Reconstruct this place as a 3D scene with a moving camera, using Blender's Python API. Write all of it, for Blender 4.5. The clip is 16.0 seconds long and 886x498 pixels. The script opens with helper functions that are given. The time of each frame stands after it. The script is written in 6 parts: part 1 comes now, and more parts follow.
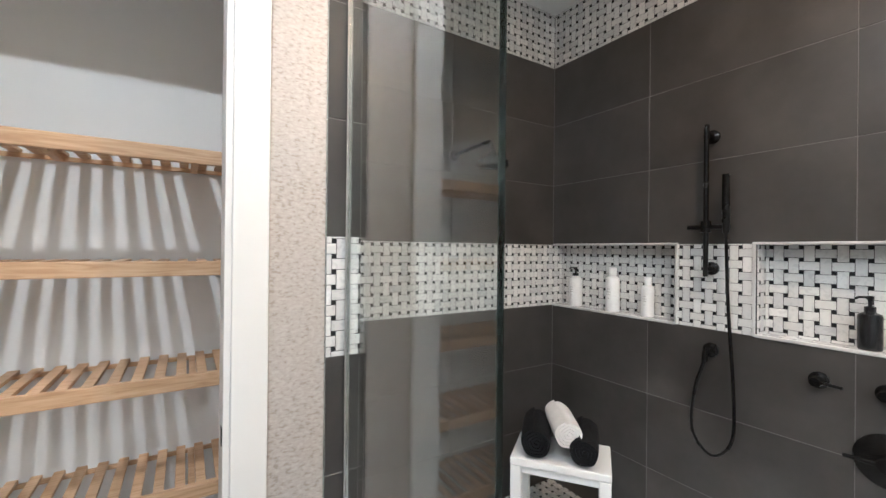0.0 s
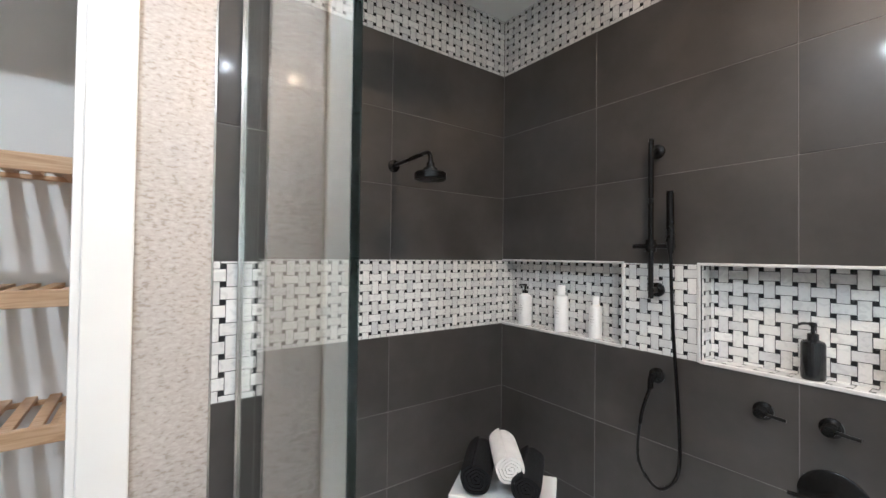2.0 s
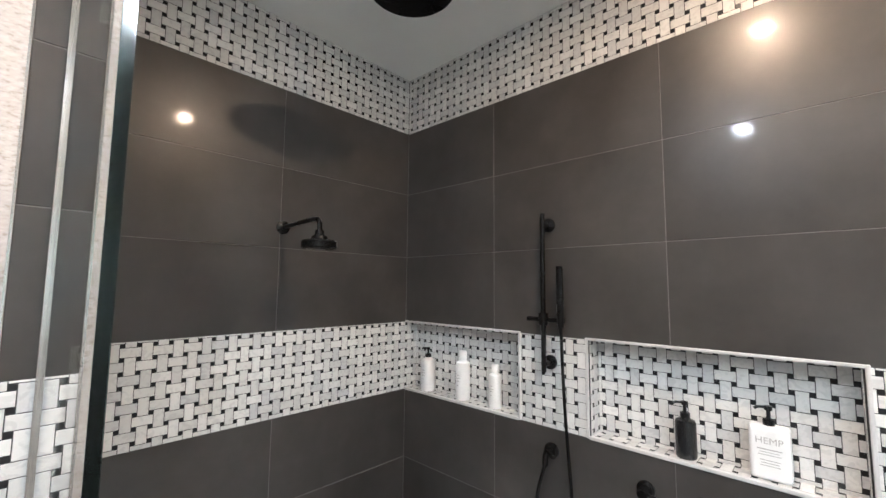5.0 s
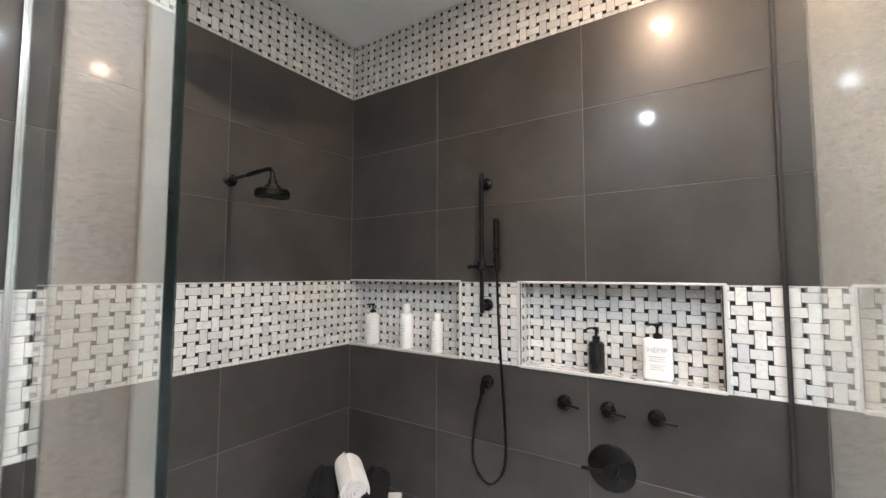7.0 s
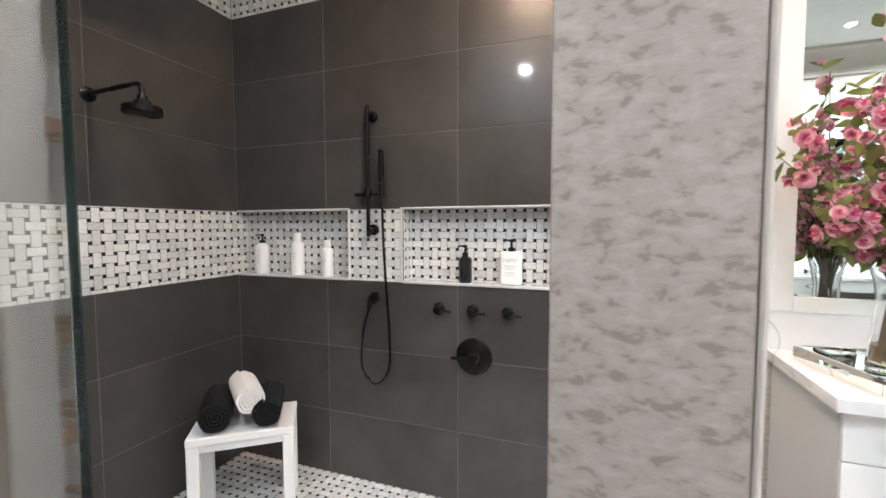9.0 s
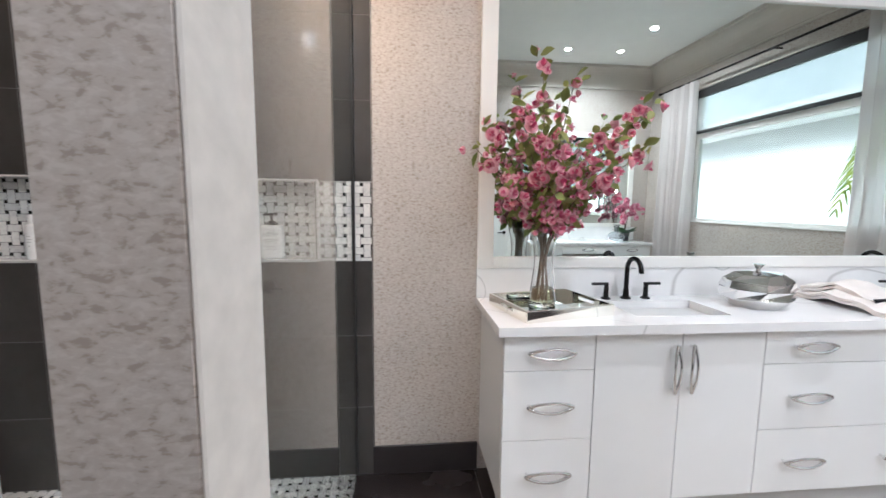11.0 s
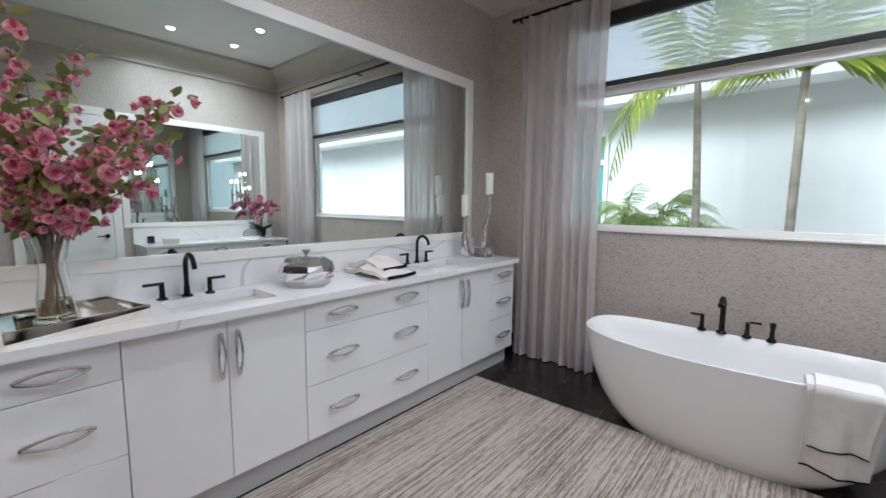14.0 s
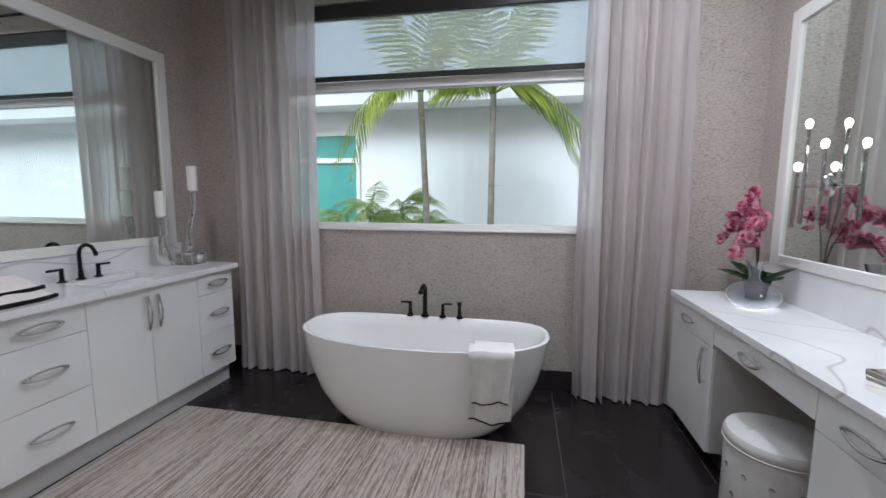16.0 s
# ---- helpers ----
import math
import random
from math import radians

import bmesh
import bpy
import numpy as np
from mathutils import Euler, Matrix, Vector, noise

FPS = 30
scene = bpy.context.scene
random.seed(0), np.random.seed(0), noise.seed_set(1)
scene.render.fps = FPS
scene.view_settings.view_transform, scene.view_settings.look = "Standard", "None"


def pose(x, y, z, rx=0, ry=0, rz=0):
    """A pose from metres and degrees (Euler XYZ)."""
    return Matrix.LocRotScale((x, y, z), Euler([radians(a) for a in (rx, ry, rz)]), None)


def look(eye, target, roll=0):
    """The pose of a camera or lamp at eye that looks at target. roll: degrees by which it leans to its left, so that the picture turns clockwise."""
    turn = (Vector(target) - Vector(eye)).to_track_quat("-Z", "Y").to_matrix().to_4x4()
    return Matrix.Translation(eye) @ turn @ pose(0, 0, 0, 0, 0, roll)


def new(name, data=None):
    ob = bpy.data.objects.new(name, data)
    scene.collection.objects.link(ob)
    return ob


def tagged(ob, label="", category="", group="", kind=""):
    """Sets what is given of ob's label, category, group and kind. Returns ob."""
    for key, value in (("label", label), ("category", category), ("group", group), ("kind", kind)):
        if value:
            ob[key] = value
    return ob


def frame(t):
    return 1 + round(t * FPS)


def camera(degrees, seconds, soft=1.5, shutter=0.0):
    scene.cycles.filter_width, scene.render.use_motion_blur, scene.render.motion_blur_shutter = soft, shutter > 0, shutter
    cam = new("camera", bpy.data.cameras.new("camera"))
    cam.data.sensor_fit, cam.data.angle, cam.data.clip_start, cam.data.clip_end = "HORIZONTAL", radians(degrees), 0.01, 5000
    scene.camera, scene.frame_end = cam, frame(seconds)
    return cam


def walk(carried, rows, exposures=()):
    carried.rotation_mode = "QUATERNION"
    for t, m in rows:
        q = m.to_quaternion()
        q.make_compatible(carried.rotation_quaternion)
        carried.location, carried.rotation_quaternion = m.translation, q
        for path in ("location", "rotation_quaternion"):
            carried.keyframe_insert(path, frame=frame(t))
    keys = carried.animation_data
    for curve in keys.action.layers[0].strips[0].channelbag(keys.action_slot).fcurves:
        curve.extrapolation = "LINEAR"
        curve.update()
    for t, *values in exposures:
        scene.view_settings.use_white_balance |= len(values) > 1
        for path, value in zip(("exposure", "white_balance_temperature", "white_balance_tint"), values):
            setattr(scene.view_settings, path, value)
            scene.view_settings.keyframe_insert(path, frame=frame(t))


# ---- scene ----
cam = camera(94.6, 16.0, soft=1.5, shutter=0.2)
PATH = [
    (0, (-0.044, 0.006, 1.467), (1.02, 1.699, 1.47), 0.6),
    (0.5, (0.016, 0.0, 1.47), (1.102, 1.679, 1.475), 0.6),
    (1, (0.077, -0.001, 1.483), (1.184, 1.665, 1.493), 0.6),
    (1.5, (0.132, 0.013, 1.505), (1.27, 1.657, 1.523), 0.6),
    (2, (0.187, 0.04, 1.527), (1.36, 1.66, 1.561), 0.7),
    (2.5, (0.253, 0.061, 1.565), (1.458, 1.657, 1.615), 0.6),
    (3, (0.29, 0.083, 1.611), (1.544, 1.639, 1.692), 0.8),
    (3.5, (0.318, 0.076, 1.654), (1.617, 1.593, 1.76), 0.8),
    (4, (0.344, 0.068, 1.694), (1.697, 1.534, 1.833), 0.8),
    (4.2, (0.354, 0.054, 1.718), (1.723, 1.504, 1.867), 0.7),
    (6.3, (0.246, 0.003, 1.648), (1.83, 1.211, 1.825), 0.3),
    (6.5, (0.224, -0.005, 1.615), (1.829, 1.176, 1.78), 0.2),
    (7, (0.177, -0.01, 1.54), (1.837, 1.098, 1.666), 0.1),
    (7.5, (0.124, -0.018, 1.482), (1.842, 1.003, 1.556), -0.0),
    (8, (0.076, -0.031, 1.432), (1.852, 0.888, 1.447), -0.1),
    (8.2, (0.066, -0.055, 1.428), (1.86, 0.829, 1.408), -0.2),
    (10.5, (-0.032, -0.377, 1.394), (1.958, -0.33, 1.197), 0.7),
    (11, (-0.052, -0.456, 1.409), (1.926, -0.646, 1.183), 0.6),
    (11.5, (-0.088, -0.537, 1.397), (1.858, -0.942, 1.176), 0.6),
    (12, (-0.122, -0.62, 1.406), (1.758, -1.26, 1.173), 0.5),
    (12.5, (-0.171, -0.696, 1.413), (1.612, -1.573, 1.179), 0.5),
    (13, (-0.234, -0.768, 1.412), (1.419, -1.87, 1.183), 0.5),
    (13.5, (-0.313, -0.842, 1.416), (1.186, -2.146, 1.187), 0.4),
    (14, (-0.378, -0.909, 1.404), (0.929, -2.407, 1.181), 0.5),
    (14.5, (-0.46, -0.996, 1.406), (0.639, -2.652, 1.181), 0.5),
    (15, (-0.534, -1.078, 1.398), (0.331, -2.868, 1.18), 0.5),
    (15.5, (-0.62, -1.159, 1.413), (0.005, -3.046, 1.188), 0.4),
    (16, (-0.737, -1.214, 1.417), (-0.356, -3.164, 1.185), 0.3),
]
walk(cam, [(t, look(eye, target, roll)) for t, eye, target, roll in PATH], [(0, 1.08, 5500, 6), (3.5, 1.2, 5350, 6), (8, 1.25, 5600, 6), (10.5, 0.92, 5550, 9), (12, 0.38, 5450, 9), (14, 0.12, 5480, 10), (16, -0.24, 5480, 11)])

# ---- light ----
world = bpy.data.worlds.new("world")
scene.world = world
world.use_nodes = True
wn = world.node_tree.nodes
sky = wn.new("ShaderNodeTexSky")
sky.sky_type = "NISHITA"
sky.sun_disc = False
sky.sun_elevation, sky.sun_rotation = radians(44), radians(12.5)
sky.air_density, sky.dust_density, sky.ozone_density = 0.35, 6.0, 0.4
wn["Background"].inputs[1].default_value = 0.15
world.node_tree.links.new(sky.outputs[0], wn["Background"].inputs[0])

sun = new("sun", bpy.data.lights.new("sun", "SUN"))
sun.data.energy, sun.data.angle, sun.data.color = 3.2, radians(32), (1.0, 0.97, 0.92)
sun.matrix_world = look((2, 9, 8.9), (0, 0, 0))


def area_light(name, m, size, energy, color, spread):
    """A round lamp whose beam opens by spread degrees."""
    d = bpy.data.lights.new(name, "AREA")
    d.shape, d.size, d.energy, d.color, d.spread = "DISK", size, energy, color, radians(spread)
    ob = new(name, d)
    ob.matrix_world = m
    return ob


LAMP_W, LAMP_C = 15.0, (1.0, 0.96, 0.91)
SHOWER_LAMP_W, SHOWER_LAMP_C = 12.0, (1.0, 0.66, 0.40)
ENTRY_LAMP_W = 12.5

# ---- materials ----


def material(name):
    m = bpy.data.materials.new(name)
    m.use_nodes = True
    return m, m.node_tree, m.node_tree.nodes["Principled BSDF"]


def link(nt, a, b):
    nt.links.new(a, b)


def node(nt, kind, **values):
    n = nt.nodes.new(kind)
    for key, v in values.items():
        n.inputs[key].default_value = v
    return n


def coords(nt, scale=(1, 1, 1)):
    tc = nt.nodes.new("ShaderNodeTexCoord")
    mp = nt.nodes.new("ShaderNodeMapping")
    mp.inputs["Scale"].default_value = scale
    mp.inputs["Location"].default_value = (0.371, 0.233, 0.617)
    link(nt, tc.outputs["Object"], mp.inputs[0])
    return mp.outputs[0]


def ramp(nt, src, stops):
    r = nt.nodes.new("ShaderNodeValToRGB")
    els = r.color_ramp.elements
    while len(els) < len(stops):
        els.new(0.5)
    for e, (p, c) in zip(els, stops):
        e.position, e.color = p, (*c, 1)
    link(nt, src, r.inputs[0])
    return r.outputs[0]


def bump(nt, src, bsdf, strength, distance=0.002):
    b = node(nt, "ShaderNodeBump", Strength=strength, Distance=distance)
    link(nt, src, b.inputs["Height"])
    link(nt, b.outputs[0], bsdf.inputs["Normal"])


def scaled(c, k):
    return tuple(min(1, v * k) for v in c)


def plain(name, color, rough=0.5, metal=0.0, vary=0.06, scale=6.0, grain=80.0, relief=0.05, coat=0.0, spec=0.5):
    """A surface with soft tone variation at two scales and a fine grain relief."""
    m, nt, b = material(name)
    v = coords(nt)
    n1 = node(nt, "ShaderNodeTexNoise", Scale=scale, Detail=5.0)
    link(nt, v, n1.inputs[0])
    n2 = node(nt, "ShaderNodeTexNoise", Scale=grain, Detail=3.0)
    link(nt, v, n2.inputs[0])
    col = ramp(nt, n1.outputs[0], [(0.25, scaled(color, 1 - vary)), (0.75, scaled(color, 1 + vary))])
    link(nt, col, b.inputs["Base Color"])
    rr = nt.nodes.new("ShaderNodeMapRange")
    rr.inputs["To Min"].default_value, rr.inputs["To Max"].default_value = max(0.0, rough - 0.06), min(1.0, rough + 0.06)
    link(nt, n1.outputs[0], rr.inputs[0])
    link(nt, rr.outputs[0], b.inputs["Roughness"])
    b.inputs["Metallic"].default_value = metal
    b.inputs["Coat Weight"].default_value = coat
    b.inputs["Specular IOR Level"].default_value = spec
    bump(nt, n2.outputs[0], b, relief, 0.001)
    return m


WHITE_PAINT = plain("white_paint", (0.80, 0.78, 0.75), 0.45, vary=0.02)
CEILING_PAINT = plain("ceiling_paint", (0.85, 0.85, 0.83), 0.7, vary=0.02, grain=140, relief=0.1)
CLOSET_PAINT = plain("closet_paint", (0.78, 0.77, 0.75), 0.6, vary=0.02, relief=0.1)
LACQUER = plain("white_lacquer", (0.80, 0.79, 0.78), 0.22, vary=0.015, relief=0.01, coat=0.2)
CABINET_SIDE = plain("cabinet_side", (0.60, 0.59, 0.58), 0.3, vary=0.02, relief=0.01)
PORCELAIN = plain("porcelain", (0.86, 0.86, 0.86), 0.08, vary=0.01, relief=0.0, coat=0.5)
ACRYLIC = plain("tub_acrylic", (0.80, 0.79, 0.78), 0.2, vary=0.01, relief=0.0, coat=0.3)
CHROME = plain("chrome", (0.80, 0.80, 0.80), 0.07, 1.0, vary=0.03, relief=0.0)
SATIN = plain("satin_nickel", (0.66, 0.65, 0.63), 0.22, 1.0, vary=0.03, relief=0.0)
BLACK_METAL = plain("black_metal", (0.0055, 0.0052, 0.005), 0.27, 0.0, vary=0.15, relief=0.01, spec=0.3)
DARK_BAR = plain("dark_aluminium", (0.03, 0.028, 0.027), 0.4, 0.3, vary=0.1, relief=0.01)
BASE_DARK = plain("dark_base", (0.026, 0.022, 0.022), 0.35, vary=0.15, relief=0.03)
TRIM_GREY = plain("stone_pencil_trim", (0.52, 0.51, 0.50), 0.3, vary=0.1, scale=20)
DARK_GROUT = plain("dark_grout", (0.022, 0.021, 0.021), 0.85, vary=0.1, relief=0.2)
TILE_GROUT = plain("tile_grout", (0.17, 0.163, 0.156), 0.85, vary=0.1, relief=0.2)
BLACK_STONE = plain("black_stone", (0.02, 0.02, 0.021), 0.25, vary=0.3, scale=40)
WHITE_PLASTIC = plain("white_plastic", (0.80, 0.79, 0.78), 0.3, vary=0.01, relief=0.0)
BLACK_PLASTIC = plain("black_plastic", (0.012, 0.012, 0.013), 0.2, vary=0.1, relief=0.0)
INK = plain("grey_ink", (0.42, 0.40, 0.39), 0.6, vary=0.05, relief=0.0)
WAX = plain("candle_wax", (0.82, 0.80, 0.76), 0.45, vary=0.02, relief=0.02)
STUCCO = plain("white_stucco", (0.80, 0.81, 0.82), 0.9, vary=0.03, scale=1.5, grain=30, relief=0.3)
ROOF_TILE = plain("roof_tile", (0.62, 0.61, 0.60), 0.8, vary=0.2, scale=3, relief=0.2)


def stone_tile(name, base, rough, bump_k=0.04, coat=0.0):
    """Large dark porcelain, tone a little different from piece to piece, with faint clouds and specks."""
    m, nt, b = material(name)
    info = nt.nodes.new("ShaderNodeObjectInfo")
    vm = nt.nodes.new("ShaderNodeVectorMath")
    vm.operation = "MULTIPLY_ADD"
    vm.inputs[1].default_value = (31.0, 17.0, 23.0)
    link(nt, info.outputs["Random"], vm.inputs[0])
    link(nt, coords(nt), vm.inputs[2])
    v = vm.outputs[0]
    n1 = node(nt, "ShaderNodeTexNoise", Scale=3.0, Detail=6.0, Roughness=0.6)
    link(nt, v, n1.inputs[0])
    n2 = node(nt, "ShaderNodeTexNoise", Scale=190.0, Detail=2.0)
    link(nt, v, n2.inputs[0])
    col = ramp(nt, n1.outputs[0], [(0.28, scaled(base, 0.70)), (0.5, base), (0.72, scaled(base, 1.36))])
    hs = nt.nodes.new("ShaderNodeHueSaturation")
    mr = nt.nodes.new("ShaderNodeMapRange")
    mr.inputs["To Min"].default_value, mr.inputs["To Max"].default_value = 0.9, 1.1
    link(nt, info.outputs["Random"], mr.inputs[0])
    link(nt, mr.outputs[0], hs.inputs["Value"])
    link(nt, col, hs.inputs["Color"])
    link(nt, hs.outputs[0], b.inputs["Base Color"])
    rr = nt.nodes.new("ShaderNodeMapRange")
    rr.inputs["To Min"].default_value, rr.inputs["To Max"].default_value = rough - 0.14, rough + 0.16
    link(nt, n1.outputs[0], rr.inputs[0])
    link(nt, rr.outputs[0], b.inputs["Roughness"])
    b.inputs["Specular IOR Level"].default_value = 0.45
    b.inputs["Coat Weight"].default_value, b.inputs["Coat Roughness"].default_value = coat, 0.08
    bump(nt, n2.outputs[0], b, bump_k, 0.0008)
    return m


WALL_TILE = stone_tile("dark_wall_tile", (0.049, 0.0445, 0.041), 0.34, coat=0.27)
FLOOR_TILE = stone_tile("dark_floor_tile", (0.015, 0.012, 0.012), 0.24)


def marble_piece(name, base, dark):
    """Small marble pieces, white to light grey, each with its own tone and faint veins."""
    m, nt, b = material(name)
    v = coords(nt)
    info = nt.nodes.new("ShaderNodeObjectInfo")
    geo = nt.nodes.new("ShaderNodeNewGeometry")
    add = nt.nodes.new("ShaderNodeMath")
    add.operation = "ADD"
    link(nt, info.outputs["Random"], add.inputs[0])
    link(nt, geo.outputs["Random Per Island"], add.inputs[1])
    fr = nt.nodes.new("ShaderNodeMath")
    fr.operation = "FRACT"
    link(nt, add.outputs[0], fr.inputs[0])
    tone = ramp(nt, fr.outputs[0], [(0.0, dark), (0.35, scaled(base, 0.9)), (0.7, base), (1.0, scaled(base, 1.08))])
    n1 = node(nt, "ShaderNodeTexNoise", Scale=38.0, Detail=6.0, Distortion=1.2)
    link(nt, v, n1.inputs[0])
    vein = ramp(nt, n1.outputs[0], [(0.40, (0.74, 0.74, 0.75)), (0.50, (1, 1, 1)), (0.6, (0.94, 0.93, 0.92))])
    mx = nt.nodes.new("ShaderNodeMix")
    mx.data_type, mx.blend_type = "RGBA", "MULTIPLY"
    mx.inputs[0].default_value = 0.55
    link(nt, tone, mx.inputs[6])
    link(nt, vein, mx.inputs[7])
    link(nt, mx.outputs[2], b.inputs["Base Color"])
    b.inputs["Roughness"].default_value = 0.22
    bump(nt, n1.outputs[0], b, 0.03, 0.0008)
    return m


MARBLE = marble_piece("mosaic_marble", (0.68, 0.67, 0.65), (0.55, 0.55, 0.555))


def wallpaper_material():
    """Warm greige paper of torn, overlapping flakes that lie level, with a faint sheen."""
    m, nt, b = material("flaked_wallpaper")
    v = coords(nt)
    flat = coords(nt, (1.0, 1.0, 1.9))
    n1 = node(nt, "ShaderNodeTexNoise", Scale=58.0, Detail=3.0, Roughness=0.5, Distortion=0.4)
    link(nt, flat, n1.inputs[0])
    n2 = node(nt, "ShaderNodeTexNoise", Scale=130.0, Detail=4.0, Roughness=0.6, Distortion=0.5)
    link(nt, flat, n2.inputs[0])
    mid = node(nt, "ShaderNodeTexNoise", Scale=5.0, Detail=3.0)
    link(nt, v, mid.inputs[0])
    s1 = nt.nodes.new("ShaderNodeMath")
    s1.operation, s1.inputs[1].default_value = "MULTIPLY_ADD", 0.35
    link(nt, n2.outputs[0], s1.inputs[0])
    link(nt, n1.outputs[0], s1.inputs[2])
    s2 = nt.nodes.new("ShaderNodeMath")
    s2.operation, s2.inputs[1].default_value = "MULTIPLY_ADD", 0.15
    link(nt, mid.outputs[0], s2.inputs[0])
    link(nt, s1.outputs[0], s2.inputs[2])
    flake = ramp(nt, s2.outputs[0], [(0.59, (0.355, 0.302, 0.260)), (0.645, (0.425, 0.372, 0.33)), (0.685, (0.468, 0.418, 0.378)), (0.80, (0.495, 0.448, 0.410)), (0.90, (0.545, 0.500, 0.463))])
    big = node(nt, "ShaderNodeTexNoise", Scale=2.0, Detail=3.0)
    link(nt, v, big.inputs[0])
    wash = ramp(nt, big.outputs[0], [(0.3, (0.95, 0.95, 0.95)), (0.7, (1.03, 1.02, 1.01))])
    mx = nt.nodes.new("ShaderNodeMix")
    mx.data_type, mx.blend_type = "RGBA", "MULTIPLY"
    mx.inputs[0].default_value = 1.0
    link(nt, flake, mx.inputs[6])
    link(nt, wash, mx.inputs[7])
    link(nt, mx.outputs[2], b.inputs["Base Color"])
    rr = nt.nodes.new("ShaderNodeMapRange")
    rr.inputs["To Min"].default_value, rr.inputs["To Max"].default_value = 0.34, 0.62
    link(nt, n2.outputs[0], rr.inputs[0])
    link(nt, rr.outputs[0], b.inputs["Roughness"])
    b.inputs["Metallic"].default_value = 0.18
    bump(nt, s2.outputs[0], b, 0.05, 0.0012)
    return m


WALLPAPER = wallpaper_material()


# The same wallpaper made paler: window light on the column's end is in the colour.
LIT_PAPER = plain("window_lit_paper", (0.63, 0.58, 0.53), 0.5, vary=0.09, scale=28, grain=90, relief=0.3)


def quartz_material():
    """White quartz with a few long grey veins."""
    m, nt, b = material("veined_quartz")
    v = coords(nt)
    n1 = node(nt, "ShaderNodeTexNoise", Scale=0.85, Detail=2.0, Roughness=0.45, Distortion=0.5)
    link(nt, v, n1.inputs[0])
    vein = ramp(nt, n1.outputs[0], [(0.4965, (0.80, 0.79, 0.785)), (0.499, (0.36, 0.345, 0.34)), (0.5015, (0.80, 0.79, 0.785))])
    n2 = node(nt, "ShaderNodeTexNoise", Scale=5.0, Detail=5.0)
    link(nt, v, n2.inputs[0])
    soft = ramp(nt, n2.outputs[0], [(0.35, (0.95, 0.95, 0.955)), (0.6, (1, 1, 1))])
    mx = nt.nodes.new("ShaderNodeMix")
    mx.data_type, mx.blend_type = "RGBA", "MULTIPLY"
    mx.inputs[0].default_value = 1.0
    link(nt, vein, mx.inputs[6])
    link(nt, soft, mx.inputs[7])
    link(nt, mx.outputs[2], b.inputs["Base Color"])
    b.inputs["Roughness"].default_value = 0.09
    b.inputs["Coat Weight"].default_value = 0.2
    return m


QUARTZ = quartz_material()


def wood_material():
    m, nt, b = material("pine_wood")
    v = coords(nt, (3.0, 40.0, 40.0))
    info = nt.nodes.new("ShaderNodeObjectInfo")
    n1 = node(nt, "ShaderNodeTexNoise", Scale=1.6, Detail=6.0, Distortion=1.6)
    link(nt, v, n1.inputs[0])
    col = ramp(nt, n1.outputs[0], [(0.3, (0.46, 0.27, 0.14)), (0.5, (0.58, 0.37, 0.21)), (0.7, (0.66, 0.45, 0.28))])
    hs = nt.nodes.new("ShaderNodeHueSaturation")
    mr = nt.nodes.new("ShaderNodeMapRange")
    mr.inputs["To Min"].default_value, mr.inputs["To Max"].default_value = 0.9, 1.1
    link(nt, info.outputs["Random"], mr.inputs[0])
    link(nt, mr.outputs[0], hs.inputs["Value"])
    link(nt, col, hs.inputs["Color"])
    link(nt, hs.outputs[0], b.inputs["Base Color"])
    b.inputs["Roughness"].default_value = 0.5
    bump(nt, n1.outputs[0], b, 0.08, 0.001)
    return m


WOOD = wood_material()


def rug_material():
    """Woven rug: broken cream, taupe and dark streaks along its length."""
    m, nt, b = material("streaked_rug")
    a = coords(nt, (115.0, 1.3, 1.0))
    c = coords(nt, (190.0, 20.0, 1.0))
    n1 = node(nt, "ShaderNodeTexNoise", Scale=1.0, Detail=4.0, Roughness=0.65)
    link(nt, a, n1.inputs[0])
    n2 = node(nt, "ShaderNodeTexNoise", Scale=1.0, Detail=3.0)
    link(nt, c, n2.inputs[0])
    n3 = node(nt, "ShaderNodeTexNoise", Scale=2.2, Detail=3.0)
    link(nt, coords(nt, (2.2, 0.5, 1.0)), n3.inputs[0])
    s1 = nt.nodes.new("ShaderNodeMath")
    s1.operation = "MULTIPLY_ADD"
    s1.inputs[1].default_value = 0.55
    link(nt, n2.outputs[0], s1.inputs[0])
    link(nt, n1.outputs[0], s1.inputs[2])
    s2 = nt.nodes.new("ShaderNodeMath")
    s2.operation = "MULTIPLY_ADD"
    s2.inputs[1].default_value = 0.35
    link(nt, n3.outputs[0], s2.inputs[0])
    link(nt, s1.outputs[0], s2.inputs[2])
    col = ramp(nt, s2.outputs[0], [(0.77, (0.13, 0.098, 0.080)), (0.87, (0.245, 0.200, 0.168)), (0.95, (0.335, 0.286, 0.245)), (1.08, (0.435, 0.388, 0.343))])
    link(nt, col, b.inputs["Base Color"])
    b.inputs["Roughness"].default_value = 0.95
    b.inputs["Sheen Weight"].default_value = 0.2
    bump(nt, n2.outputs[0], b, 0.6, 0.004)
    return m


RUG = rug_material()


